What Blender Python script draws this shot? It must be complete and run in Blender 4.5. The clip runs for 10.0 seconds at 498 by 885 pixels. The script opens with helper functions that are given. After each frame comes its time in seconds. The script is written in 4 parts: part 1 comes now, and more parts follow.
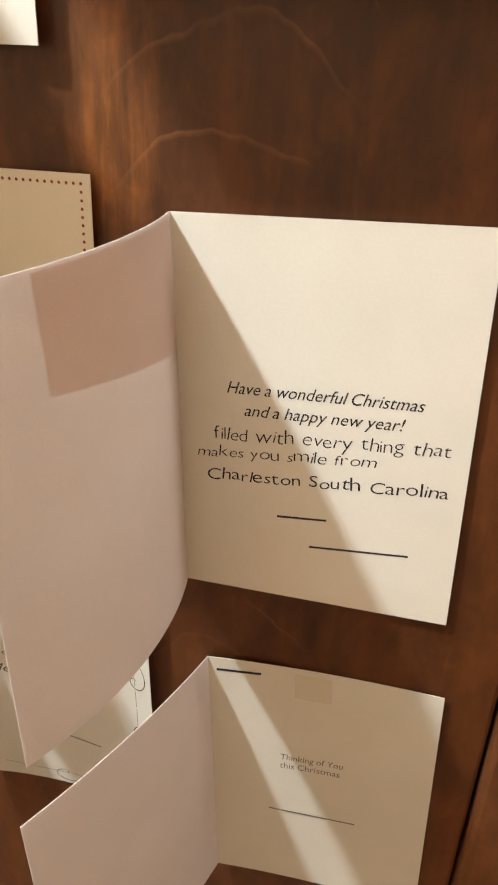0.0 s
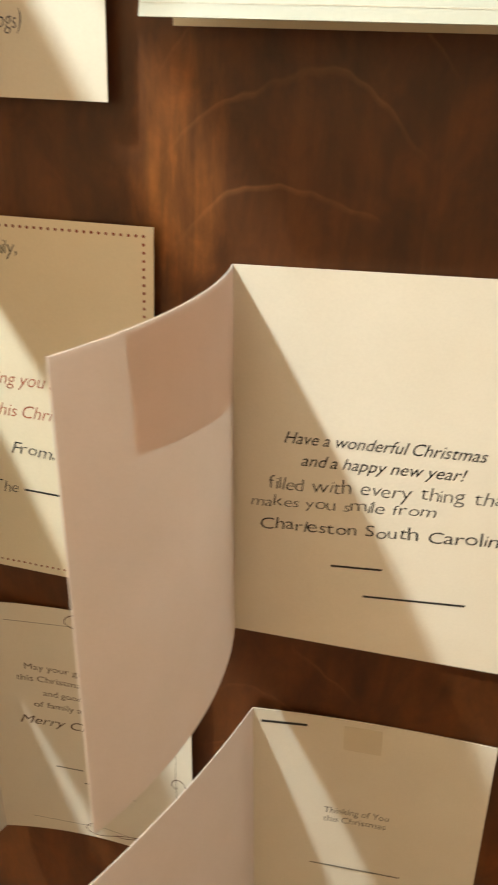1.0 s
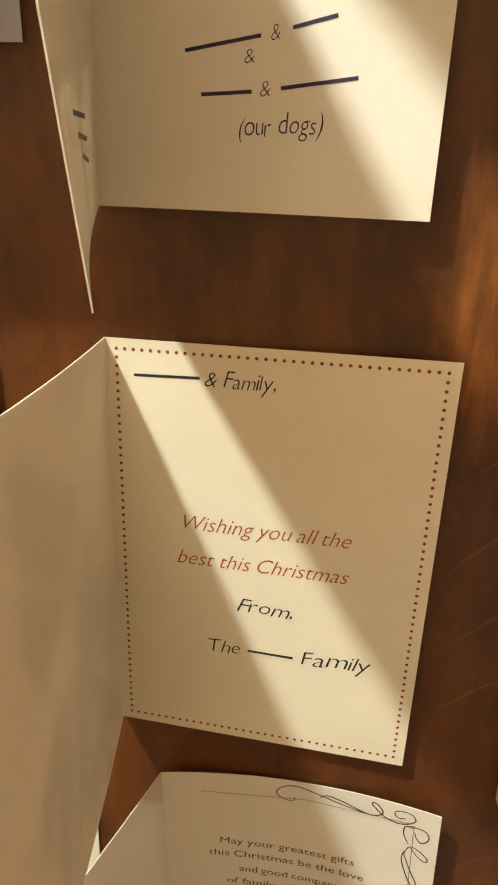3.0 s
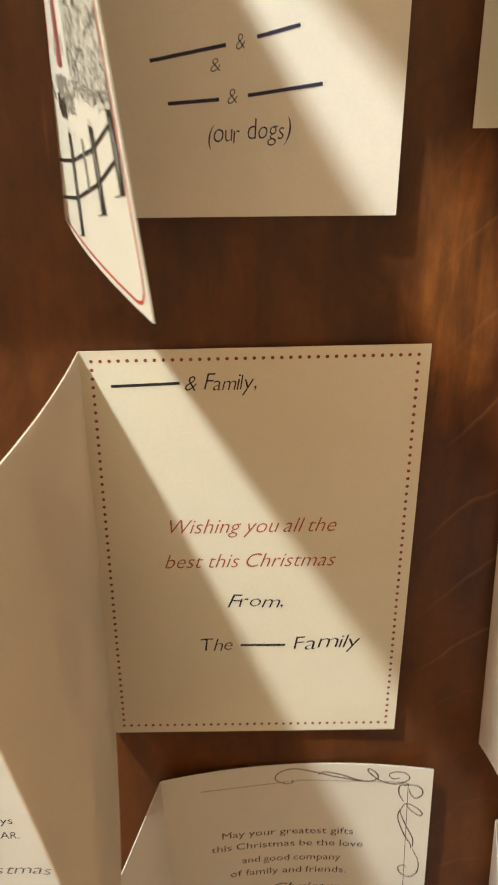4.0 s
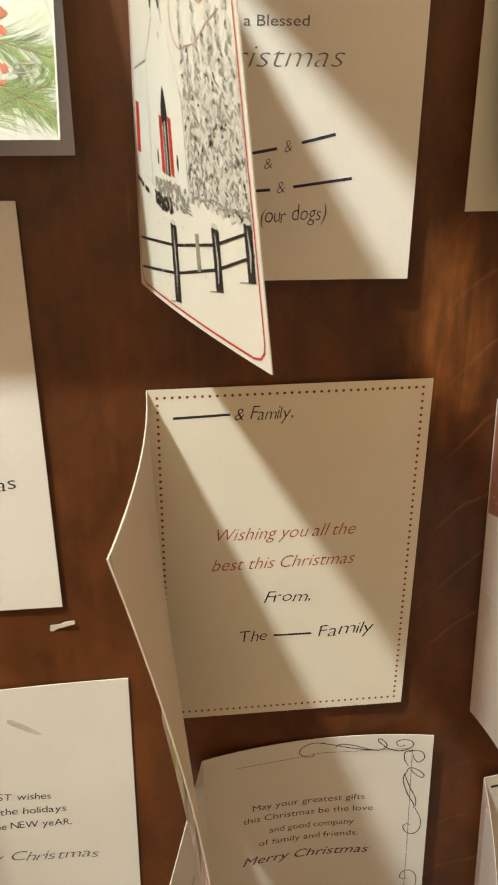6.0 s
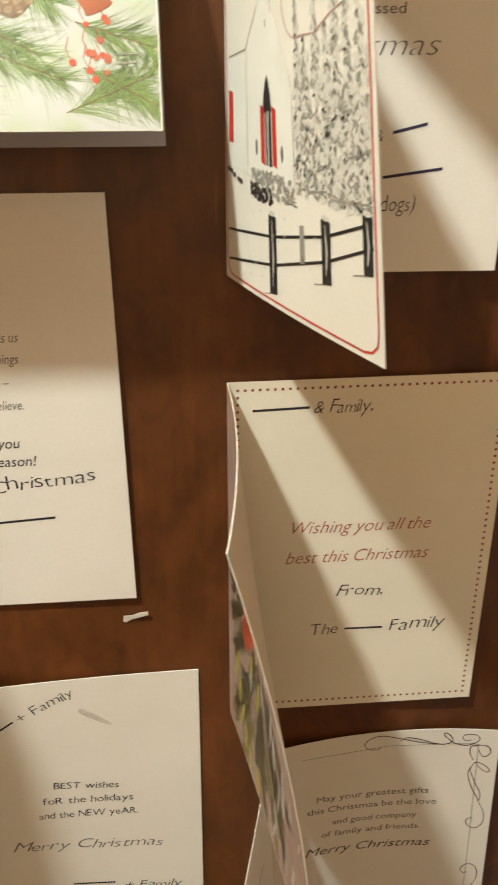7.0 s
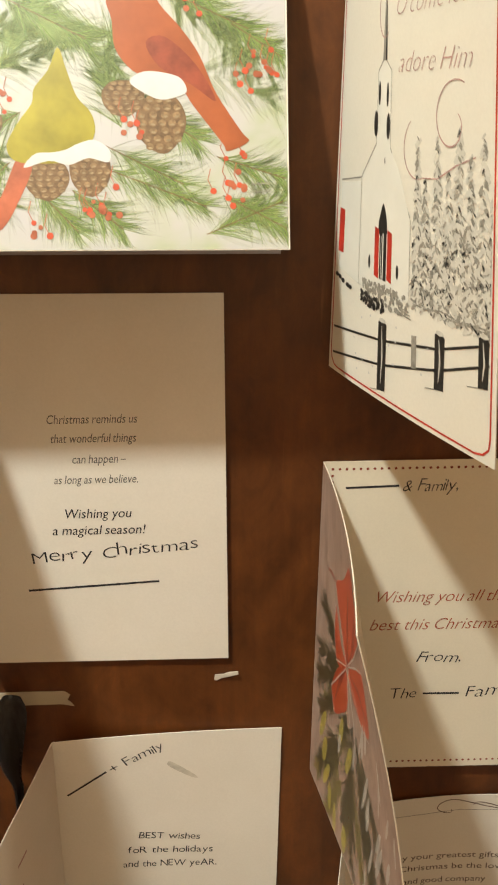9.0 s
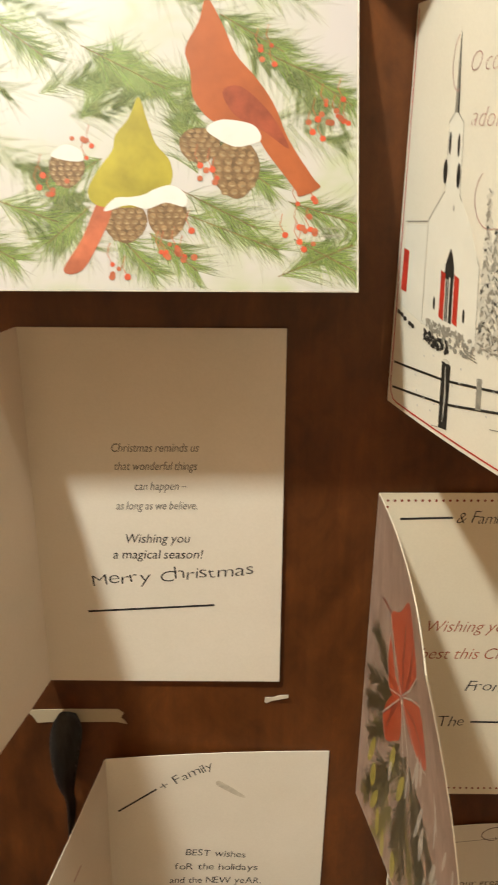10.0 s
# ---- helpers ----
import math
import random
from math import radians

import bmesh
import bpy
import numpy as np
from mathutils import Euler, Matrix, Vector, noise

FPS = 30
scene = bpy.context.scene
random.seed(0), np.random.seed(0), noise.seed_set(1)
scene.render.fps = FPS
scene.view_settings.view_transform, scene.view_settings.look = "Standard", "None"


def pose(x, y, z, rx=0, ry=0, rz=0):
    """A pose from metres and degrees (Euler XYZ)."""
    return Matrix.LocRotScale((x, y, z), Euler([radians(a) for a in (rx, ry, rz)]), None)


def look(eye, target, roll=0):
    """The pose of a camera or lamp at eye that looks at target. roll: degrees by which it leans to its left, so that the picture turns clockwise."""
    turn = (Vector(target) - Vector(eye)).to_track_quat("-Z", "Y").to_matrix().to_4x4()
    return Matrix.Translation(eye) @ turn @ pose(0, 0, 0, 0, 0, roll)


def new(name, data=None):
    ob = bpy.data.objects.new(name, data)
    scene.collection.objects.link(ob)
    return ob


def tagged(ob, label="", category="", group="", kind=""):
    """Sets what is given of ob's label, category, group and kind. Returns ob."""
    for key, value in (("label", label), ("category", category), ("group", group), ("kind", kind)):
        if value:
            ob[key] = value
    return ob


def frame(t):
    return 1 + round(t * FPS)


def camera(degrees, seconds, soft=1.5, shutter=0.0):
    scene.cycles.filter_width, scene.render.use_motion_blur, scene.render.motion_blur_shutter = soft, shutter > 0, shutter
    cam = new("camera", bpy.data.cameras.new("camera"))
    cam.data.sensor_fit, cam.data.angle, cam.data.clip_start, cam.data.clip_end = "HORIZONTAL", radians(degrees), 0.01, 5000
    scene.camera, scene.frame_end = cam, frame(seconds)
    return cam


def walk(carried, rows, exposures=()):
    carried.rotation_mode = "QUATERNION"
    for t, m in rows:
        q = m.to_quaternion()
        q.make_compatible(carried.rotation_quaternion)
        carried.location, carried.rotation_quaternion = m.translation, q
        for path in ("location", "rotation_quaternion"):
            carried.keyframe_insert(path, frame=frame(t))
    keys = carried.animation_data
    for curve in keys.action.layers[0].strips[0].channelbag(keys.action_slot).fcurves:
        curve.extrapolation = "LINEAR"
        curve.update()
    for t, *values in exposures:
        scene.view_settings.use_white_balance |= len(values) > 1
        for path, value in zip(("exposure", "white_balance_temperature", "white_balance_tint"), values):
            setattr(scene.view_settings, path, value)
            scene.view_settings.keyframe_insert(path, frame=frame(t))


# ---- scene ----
cam = camera(37.2, 10.0, soft=1.9, shutter=0.5)
PATH = [
    (0, (0.005, 0.001, 1.537), (-0.45, 1.712, 0.607), 2.2),
    (0.5, (-0.009, 0.001, 1.541), (-0.434, 1.732, 0.634), 3.1),
    (0.8, (-0.02, 0.007, 1.545), (-0.432, 1.733, 0.622), 3.4),
    (1, (-0.029, -0.002, 1.543), (-0.444, 1.756, 0.685), 2.6),
    (1.2, (-0.051, -0.006, 1.552), (-0.406, 1.755, 0.672), 2.8),
    (1.5, (-0.076, -0.019, 1.556), (-0.437, 1.749, 0.694), 0.8),
    (1.8, (-0.098, -0.027, 1.559), (-0.418, 1.755, 0.71), 0.6),
    (2, (-0.116, -0.027, 1.559), (-0.414, 1.755, 0.702), 1.2),
    (2.3, (-0.135, -0.005, 1.557), (-0.419, 1.778, 0.697), 2.2),
    (2.5, (-0.147, 0.017, 1.561), (-0.494, 1.783, 0.688), 1.7),
    (2.7, (-0.154, 0.038, 1.565), (-0.538, 1.814, 0.735), 1.5),
    (3.8, (-0.195, 0.035, 1.564), (-0.241, 1.874, 0.78), -0.5),
    (4, (-0.206, 0.027, 1.566), (-0.186, 1.861, 0.767), -0.8),
    (4.5, (-0.223, 0.006, 1.573), (-0.143, 1.854, 0.813), -1.3),
    (5, (-0.231, 0.0, 1.581), (-0.111, 1.85, 0.83), -0.7),
    (6.3, (-0.262, -0.025, 1.59), (-0.052, 1.819, 0.845), -0.3),
    (6.5, (-0.268, -0.022, 1.591), (-0.063, 1.816, 0.829), -0.4),
    (7, (-0.28, -0.018, 1.589), (-0.125, 1.822, 0.819), -0.5),
    (7.5, (-0.291, -0.009, 1.585), (-0.174, 1.825, 0.797), -1.1),
    (8, (-0.296, -0.012, 1.59), (-0.179, 1.832, 0.825), -1.1),
    (8.5, (-0.306, -0.022, 1.603), (-0.217, 1.843, 0.887), -0.6),
    (9, (-0.311, -0.035, 1.614), (-0.236, 1.849, 0.945), -0.1),
    (9.5, (-0.317, -0.031, 1.621), (-0.257, 1.853, 0.954), 0.5),
    (10, (-0.327, -0.039, 1.627), (-0.317, 1.852, 0.975), 0.3),
]
EXPOSURES = [(0.0, 0.85, 5650, 10), (0.6, 0.83, 5750, 10), (1.0, 0.8, 6250, 6), (2.7, 0.77, 6600, 6), (3.9, 0.6, 6200, 10), (5.0, 0.46, 6050, 10), (7.5, 0.28, 6200, 10), (8.6, 0.19, 6350, 12), (10.0, 0.07, 6700, 12)]
walk(cam, [(t, look(eye, target, roll)) for t, eye, target, roll in PATH], EXPOSURES)

WALL = 0.284  # the door's face

# ---- light ----
world = bpy.data.worlds.new("world")
world.use_nodes = True
world.node_tree.nodes["Background"].inputs["Color"].default_value = (0.9, 0.7, 0.5, 1)
world.node_tree.nodes["Background"].inputs["Strength"].default_value = 0.02
scene.world = world

lamp = bpy.data.lights.new("ceiling_bulb", "POINT")
lamp.energy, lamp.color, lamp.shadow_soft_size = 84.0, (0.97, 1.0, 0.865), 0.036
bulb = new("ceiling_bulb", lamp)
bulb.location = (-0.756, -0.193, 2.576)


# ---- materials ----
def node_material(name):
    m = bpy.data.materials.new(name)
    m.use_nodes = True
    nt = m.node_tree
    nt.nodes.clear()
    out = nt.nodes.new("ShaderNodeOutputMaterial")
    return m, nt, out


def add(nt, kind, **values):
    n = nt.nodes.new(kind)
    for key, value in values.items():
        if key in n.inputs:
            n.inputs[key].default_value = value
    return n


def ramp(nt, source, stops):
    r = nt.nodes.new("ShaderNodeValToRGB")
    while len(r.color_ramp.elements) < len(stops):
        r.color_ramp.elements.new(0.5)
    for e, (p, c) in zip(r.color_ramp.elements, stops):
        e.position, e.color = p, (*c, 1)
    nt.links.new(source, r.inputs["Fac"])
    return r.outputs["Color"]


def mix(nt, kind, fac, a, b):
    n = nt.nodes.new("ShaderNodeMixRGB")
    n.blend_type = kind
    for key, value in (("Fac", fac), ("Color1", a), ("Color2", b)):
        if hasattr(value, "is_linked"):
            nt.links.new(value, n.inputs[key])
        else:
            n.inputs[key].default_value = value if key == "Fac" else (*value, 1)
    return n.outputs["Color"]


def math_node(nt, op, a, b=0.0):
    n = nt.nodes.new("ShaderNodeMath")
    n.operation = op
    for k, value in enumerate((a, b)):
        if hasattr(value, "is_linked"):
            nt.links.new(value, n.inputs[k])
        else:
            n.inputs[k].default_value = value
    return n.outputs[0]


def mapped(nt, scale, rotation=(0, 0, 0), location=(0, 0, 0)):
    c = nt.nodes.new("ShaderNodeTexCoord")
    m = nt.nodes.new("ShaderNodeMapping")
    m.inputs["Scale"].default_value, m.inputs["Rotation"].default_value, m.inputs["Location"].default_value = scale, rotation, location
    nt.links.new(c.outputs["Object"], m.inputs["Vector"])
    return m.outputs["Vector"]


def noise_tex(nt, vector, scale, detail=4.0, rough=0.55, distortion=0.0):
    n = add(nt, "ShaderNodeTexNoise", Scale=scale, Detail=detail, Roughness=rough, Distortion=distortion)
    nt.links.new(vector, n.inputs["Vector"])
    return n.outputs["Fac"]


def stained_wood(name, dark, light, pale, arches=True):
    """Reddish-brown varnished veneer: upright grain, blotchy stain, faint arched figure and pale worn scratches."""
    m, nt, out = node_material(name)
    b = add(nt, "ShaderNodeBsdfPrincipled", Roughness=0.42)
    b.inputs["IOR"].default_value = 1.5
    fine = noise_tex(nt, mapped(nt, (160, 160, 7)), 1.0, 5, 0.65, 0.3)
    broad = noise_tex(nt, mapped(nt, (9, 9, 3.2)), 1.0, 5, 0.6, 0.8)
    blotch = noise_tex(nt, mapped(nt, (20, 20, 11), (0, 0.3, 0)), 1.0, 6, 0.62, 1.4)
    mixed = math_node(nt, "ADD", math_node(nt, "MULTIPLY", broad, 0.55), math_node(nt, "MULTIPLY", blotch, 0.45))
    colour = ramp(nt, mixed, [(0.34, dark), (0.66, light)])
    colour = mix(nt, "MULTIPLY", 0.55, colour, ramp(nt, fine, [(0.3, (0.62, 0.55, 0.5)), (0.65, (1, 1, 1))]))
    if arches:
        # cathedral figure: a parabola of rings, broken up by noise
        c = nt.nodes.new("ShaderNodeTexCoord")
        sep = nt.nodes.new("ShaderNodeSeparateXYZ")
        nt.links.new(c.outputs["Object"], sep.inputs[0])
        dx = math_node(nt, "ADD", sep.outputs["X"], 0.083)
        bow = math_node(nt, "MULTIPLY", math_node(nt, "MULTIPLY", dx, dx), 12.5)
        wob = math_node(nt, "MULTIPLY", noise_tex(nt, mapped(nt, (22, 22, 14)), 1.0, 3, 0.5), 0.03)
        ring = math_node(nt, "ADD", math_node(nt, "ADD", math_node(nt, "ADD", sep.outputs["Z"], 0.0265), bow), wob)
        saw = math_node(nt, "FRACT", math_node(nt, "MULTIPLY", ring, 28.0))
        line = ramp(nt, saw, [(0.0, (0, 0, 0)), (0.44, (0, 0, 0)), (0.5, (1, 1, 1)), (0.525, (0, 0, 0))])
        patch = ramp(nt, noise_tex(nt, mapped(nt, (14, 14, 12), (0, 0, 0), (3, 1, 2)), 1.0, 3, 0.6), [(0.42, (0, 0, 0)), (0.62, (1, 1, 1))])
        inner = ramp(nt, math_node(nt, "MULTIPLY", bow, 20.0), [(0.3, (1, 1, 1)), (0.8, (0, 0, 0))])
        fac = math_node(nt, "MULTIPLY", math_node(nt, "MULTIPLY", math_node(nt, "MULTIPLY", line, patch), inner), 0.26)
        colour = mix(nt, "MIX", fac, colour, pale)
        # a lighter streak: paler wood plus the lit band across it, painted together
        sx = math_node(nt, "MULTIPLY", math_node(nt, "ADD", sep.outputs["X"], 0.131), 52.0)
        sz = math_node(nt, "MULTIPLY", math_node(nt, "ADD", sep.outputs["Z"], -1.512), 19.0)
        gone = math_node(nt, "ADD", math_node(nt, "MULTIPLY", sx, sx), math_node(nt, "MULTIPLY", sz, sz))
        veins = noise_tex(nt, mapped(nt, (210, 210, 20), (0, 0.1, 0)), 1.0, 4, 0.6, 0.4)
        near = math_node(nt, "MULTIPLY", math_node(nt, "ADD", gone, math_node(nt, "MULTIPLY", noise_tex(nt, mapped(nt, (75, 75, 26)), 1.0, 5, 0.65, 0.6), 3.0)), 0.36)
        lit_streak = math_node(nt, "MULTIPLY", ramp(nt, near, [(0.4, (1, 1, 1)), (1.0, (0, 0, 0))]), ramp(nt, veins, [(0.32, (0.14, 0.14, 0.14)), (0.66, (0.72, 0.72, 0.72))]))
        colour = mix(nt, "MIX", lit_streak, colour, (0.37, 0.13, 0.024))
    mottle = noise_tex(nt, mapped(nt, (70, 70, 42), (0, 0.25, 0)), 1.0, 6, 0.7, 1.0)
    colour = mix(nt, "MULTIPLY", 0.6, colour, ramp(nt, mottle, [(0.34, (0.55, 0.5, 0.46)), (0.6, (1.0, 1.0, 1.0)), (0.72, (1.35, 1.3, 1.2))]))
    # short pale upright scratches
    scratch = ramp(nt, noise_tex(nt, mapped(nt, (230, 230, 17), (0, 0.16, 0)), 1.0, 2, 0.5, 0.5), [(0.69, (0, 0, 0)), (0.78, (1, 1, 1))])
    where = ramp(nt, noise_tex(nt, mapped(nt, (11, 11, 9), (0, 0, 0), (7, 0, 5)), 1.0, 3, 0.6), [(0.52, (0, 0, 0)), (0.7, (1, 1, 1))])
    colour = mix(nt, "MIX", math_node(nt, "MULTIPLY", math_node(nt, "MULTIPLY", scratch, where), 0.3), colour, pale)
    nt.links.new(colour, b.inputs["Base Color"])
    nt.links.new(math_node(nt, "ADD", math_node(nt, "MULTIPLY", blotch, 0.25), 0.3), b.inputs["Roughness"])
    bump = add(nt, "ShaderNodeBump", Strength=0.12, Distance=0.0006)
    nt.links.new(math_node(nt, "ADD", fine, math_node(nt, "MULTIPLY", blotch, 0.8)), bump.inputs["Height"])
    nt.links.new(bump.outputs["Normal"], b.inputs["Normal"])
    nt.links.new(b.outputs["BSDF"], out.inputs["Surface"])
    return m


def paper(name, colour, through_light=0.5, gloss=0.0, tint=None, sheer=None, cloud=0.0):
    """Card stock: matte, faintly mottled and fibrous, letting part of the light through."""
    m, nt, out = node_material(name)
    v = mapped(nt, (1, 1, 1))
    mott = noise_tex(nt, v, 22.0, 4, 0.6)
    fibre = noise_tex(nt, v, 900.0, 3, 0.6)
    c = mix(nt, "MULTIPLY", 1.0, colour, ramp(nt, mott, [(0.3, (0.955, 0.95, 0.935)), (0.7, (1, 1, 1))]))
    c = mix(nt, "MULTIPLY", 1.0, c, ramp(nt, fibre, [(0.3, (0.96, 0.96, 0.96)), (0.7, (1, 1, 1))]))
    if cloud:
        streaks = noise_tex(nt, mapped(nt, (170, 170, 46), (0.5, 0.3, 0)), 1.0, 5, 0.7, 0.8)
        c = mix(nt, "MULTIPLY", 1.0, c, ramp(nt, streaks, [(0.36, (1 - cloud, 1 - 1.15 * cloud, 1 - 1.25 * cloud)), (0.55, (1, 1, 1)), (0.68, (1 + 0.6 * cloud, 1 + 0.6 * cloud, 1 + 0.6 * cloud))]))
    d = add(nt, "ShaderNodeBsdfPrincipled", Roughness=0.75 - gloss)
    d.inputs["Specular IOR Level"].default_value = 0.25 + gloss
    t = nt.nodes.new("ShaderNodeBsdfTranslucent")
    nt.links.new(c, d.inputs["Base Color"])
    if sheer:
        t.inputs["Color"].default_value = (*sheer, 1)
    else:
        nt.links.new(mix(nt, "MULTIPLY", 1.0, c, tint or (1.0, 0.95, 0.9)), t.inputs["Color"])
    bump = add(nt, "ShaderNodeBump", Strength=0.06, Distance=0.0003)
    nt.links.new(fibre, bump.inputs["Height"])
    nt.links.new(bump.outputs["Normal"], d.inputs["Normal"])
    s = nt.nodes.new("ShaderNodeMixShader")
    s.inputs[0].default_value = through_light
    nt.links.new(d.outputs[0], s.inputs[1])
    nt.links.new(t.outputs[0], s.inputs[2])
    nt.links.new(s.outputs[0], out.inputs["Surface"])
    return m


def ink(name, colour, rough=0.55, vary=0.25, scale=120.0):
    m, nt, out = node_material(name)
    b = add(nt, "ShaderNodeBsdfPrincipled", Roughness=rough)
    b.inputs["Specular IOR Level"].default_value = 0.3
    n = noise_tex(nt, mapped(nt, (1, 1, 1)), scale, 4, 0.6)
    lo, hi = [tuple(min(1, c * k) for c in colour) for k in (1 - vary, 1 + vary)]
    nt.links.new(ramp(nt, n, [(0.3, lo), (0.7, hi)]), b.inputs["Base Color"])
    nt.links.new(b.outputs[0], out.inputs["Surface"])
    return m


def wash(name, colour, opacity):
    """Thin watercolour print that lets the ground show through."""
    m, nt, out = node_material(name)
    b = add(nt, "ShaderNodeBsdfPrincipled", Roughness=0.45)
    n = noise_tex(nt, mapped(nt, (1, 1, 1)), 90.0, 4, 0.6)
    nt.links.new(ramp(nt, n, [(0.3, tuple(c * 0.75 for c in colour)), (0.7, tuple(min(1, c * 1.25) for c in colour))]), b.inputs["Base Color"])
    s = nt.nodes.new("ShaderNodeMixShader")
    nt.links.new(math_node(nt, "MULTIPLY", ramp(nt, noise_tex(nt, mapped(nt, (1, 1, 1), (0, 0, 0), (2, 3, 4)), 60.0, 3, 0.6), [(0.3, (0.45, 0.45, 0.45)), (0.62, (1, 1, 1))]), opacity), s.inputs[0])
    nt.links.new(nt.nodes.new("ShaderNodeBsdfTransparent").outputs[0], s.inputs[1])
    nt.links.new(b.outputs[0], s.inputs[2])
    nt.links.new(s.outputs[0], out.inputs["Surface"])
    return m


def plaster(name, colour):
    m, nt, out = node_material(name)
    b = add(nt, "ShaderNodeBsdfPrincipled", Roughness=0.85)
    n = noise_tex(nt, mapped(nt, (1, 1, 1)), 3.0, 5, 0.6)
    nt.links.new(ramp(nt, n, [(0.3, tuple(c * 0.93 for c in colour)), (0.7, colour)]), b.inputs["Base Color"])
    bump = add(nt, "ShaderNodeBump", Strength=0.1, Distance=0.002)
    nt.links.new(noise_tex(nt, mapped(nt, (1, 1, 1)), 90.0, 3), bump.inputs["Height"])
    nt.links.new(bump.outputs["Normal"], b.inputs["Normal"])
    nt.links.new(b.outputs[0], out.inputs["Surface"])
    return m


DOOR_WOOD = stained_wood("door_wood", (0.044, 0.0125, 0.0028), (0.172, 0.054, 0.0098), (0.42, 0.2, 0.085))
TRIM_WOOD = stained_wood("trim_wood", (0.07, 0.022, 0.007), (0.19, 0.07, 0.02), (0.4, 0.2, 0.1), arches=False)
FLOOR_WOOD = stained_wood("floor_wood", (0.10, 0.06, 0.035), (0.22, 0.14, 0.085), (0.5, 0.3, 0.16), arches=False)
WALL_PAINT = plaster("wall_paint", (0.48, 0.34, 0.22))
CEILING_PAINT = plaster("ceiling_paint", (0.59, 0.505, 0.395))
WHITE_CARD = paper("white_card", (0.83, 0.80, 0.745), 0.18)
FLAP_CARD = paper("white_flap_card", (0.83, 0.80, 0.745), 0.5)
SOFT_WHITE = paper("soft_white_card", (0.73, 0.705, 0.655), 0.18)
CREAM_CARD = paper("cream_card", (0.82, 0.775, 0.66), 0.18)
PINK_CARD = paper("pinkish_card", (0.825, 0.785, 0.775), 0.54, 0.0, (1.0, 0.955, 0.945))
# white paper whose shade is put into a lilac-grey colour
SHADED_WHITE_CARD = paper("shaded_white_card", (0.55, 0.52, 0.56), 0.3)
GLOSSY_CARD = paper("glossy_card", (0.80, 0.78, 0.71), 0.25, 0.3)
BLACK_INK = ink("black_ink", (0.02, 0.02, 0.024))
GREY_INK = ink("grey_ink", (0.13, 0.125, 0.12))
SEPIA_INK = ink("sepia_ink", (0.085, 0.055, 0.045))
BLUE_INK = ink("dark_blue_ink", (0.028, 0.026, 0.06))
RED_INK = ink("red_ink", (0.35, 0.085, 0.042))
ROSE_INK = ink("rose_ink", (0.42, 0.25, 0.23))


# ---- small mesh tools ----
def box_mesh(bm, x0, x1, y0, y1, z0, z1, bevel=0.0):
    r = bmesh.ops.create_cube(bm, size=1.0, matrix=Matrix.LocRotScale(((x0 + x1) / 2, (y0 + y1) / 2, (z0 + z1) / 2), None, (x1 - x0, y1 - y0, z1 - z0)))
    if bevel:
        edges = list({e for v in r["verts"] for e in v.link_edges})
        bmesh.ops.bevel(bm, geom=edges, offset=bevel, segments=2, affect="EDGES", profile=0.5)


def part(name, bm, material, parent=None, label=""):
    me = bpy.data.meshes.new(name)
    bm.to_mesh(me)
    bm.free()
    me.materials.append(material)
    ob = new(name, me)
    ob.parent = parent
    if label:
        tagged(ob, label)
    return ob


def solid(name, material, boxes, bevel=0.0, parent=None):
    bm = bmesh.new()
    for b in boxes:
        box_mesh(bm, *b, bevel)
    return part(name, bm, material, parent)


# ---- the hallway and its door ----
DOOR_X0, DOOR_X1, DOOR_TOP = -0.72, 0.0585, 2.03
X0, X1, YB, TOP = -2.1, 1.25, -1.5, 2.95
floor = tagged(solid("floor", FLOOR_WOOD, [(X0 - 0.1, X1 + 0.1, YB - 0.1, WALL + 0.2, -0.1, 0.0)]), "brown wooden hallway floor", "floor", kind="structure")
ceiling = tagged(solid("ceiling", CEILING_PAINT, [(X0 - 0.1, X1 + 0.1, YB - 0.1, WALL + 0.2, TOP, TOP + 0.1)]), "plain off-white ceiling", "ceiling", kind="structure")
wall_north = tagged(solid("wall_north", WALL_PAINT, [(X0, DOOR_X0 - 0.02, WALL + 0.005, WALL + 0.12, 0, TOP), (DOOR_X1 + 0.03, X1, WALL + 0.005, WALL + 0.12, 0, TOP),
                                                     (DOOR_X0 - 0.02, DOOR_X1 + 0.03, WALL + 0.005, WALL + 0.12, DOOR_TOP + 0.02, TOP)]), "cream painted wall round the door", "wall", kind="structure")
for wall_name, extent in (("wall_south", (X0, X1, YB - 0.1, YB, 0, TOP)), ("wall_west", (X0 - 0.1, X0, YB - 0.1, WALL + 0.12, 0, TOP)), ("wall_east", (X1, X1 + 0.1, YB - 0.1, WALL + 0.12, 0, TOP))):
    tagged(solid(wall_name, WALL_PAINT, [extent]), "cream painted hallway wall", "wall", kind="structure")

door_1 = tagged(solid("door_1", DOOR_WOOD, [(DOOR_X0, DOOR_X1, WALL, WALL + 0.038, 0.01, DOOR_TOP)], 0.0022), "reddish-brown stained flush wooden door with scratched, worn veneer", "door", kind="structure")
trim = tagged(solid("trim", TRIM_WOOD, [(DOOR_X1 + 0.0016, DOOR_X1 + 0.075, WALL - 0.006, WALL + 0.03, 0, DOOR_TOP + 0.08),
                                        (DOOR_X0 - 0.075, DOOR_X0 - 0.003, WALL - 0.006, WALL + 0.03, 0, DOOR_TOP + 0.08),
                                        (DOOR_X0 - 0.003, DOOR_X1 + 0.003, WALL - 0.006, WALL + 0.03, DOOR_TOP + 0.003, DOOR_TOP + 0.08)], 0.004), "brown stained wooden door casing", "door frame", kind="structure")


# ---- cards ----
THICK = 0.00042


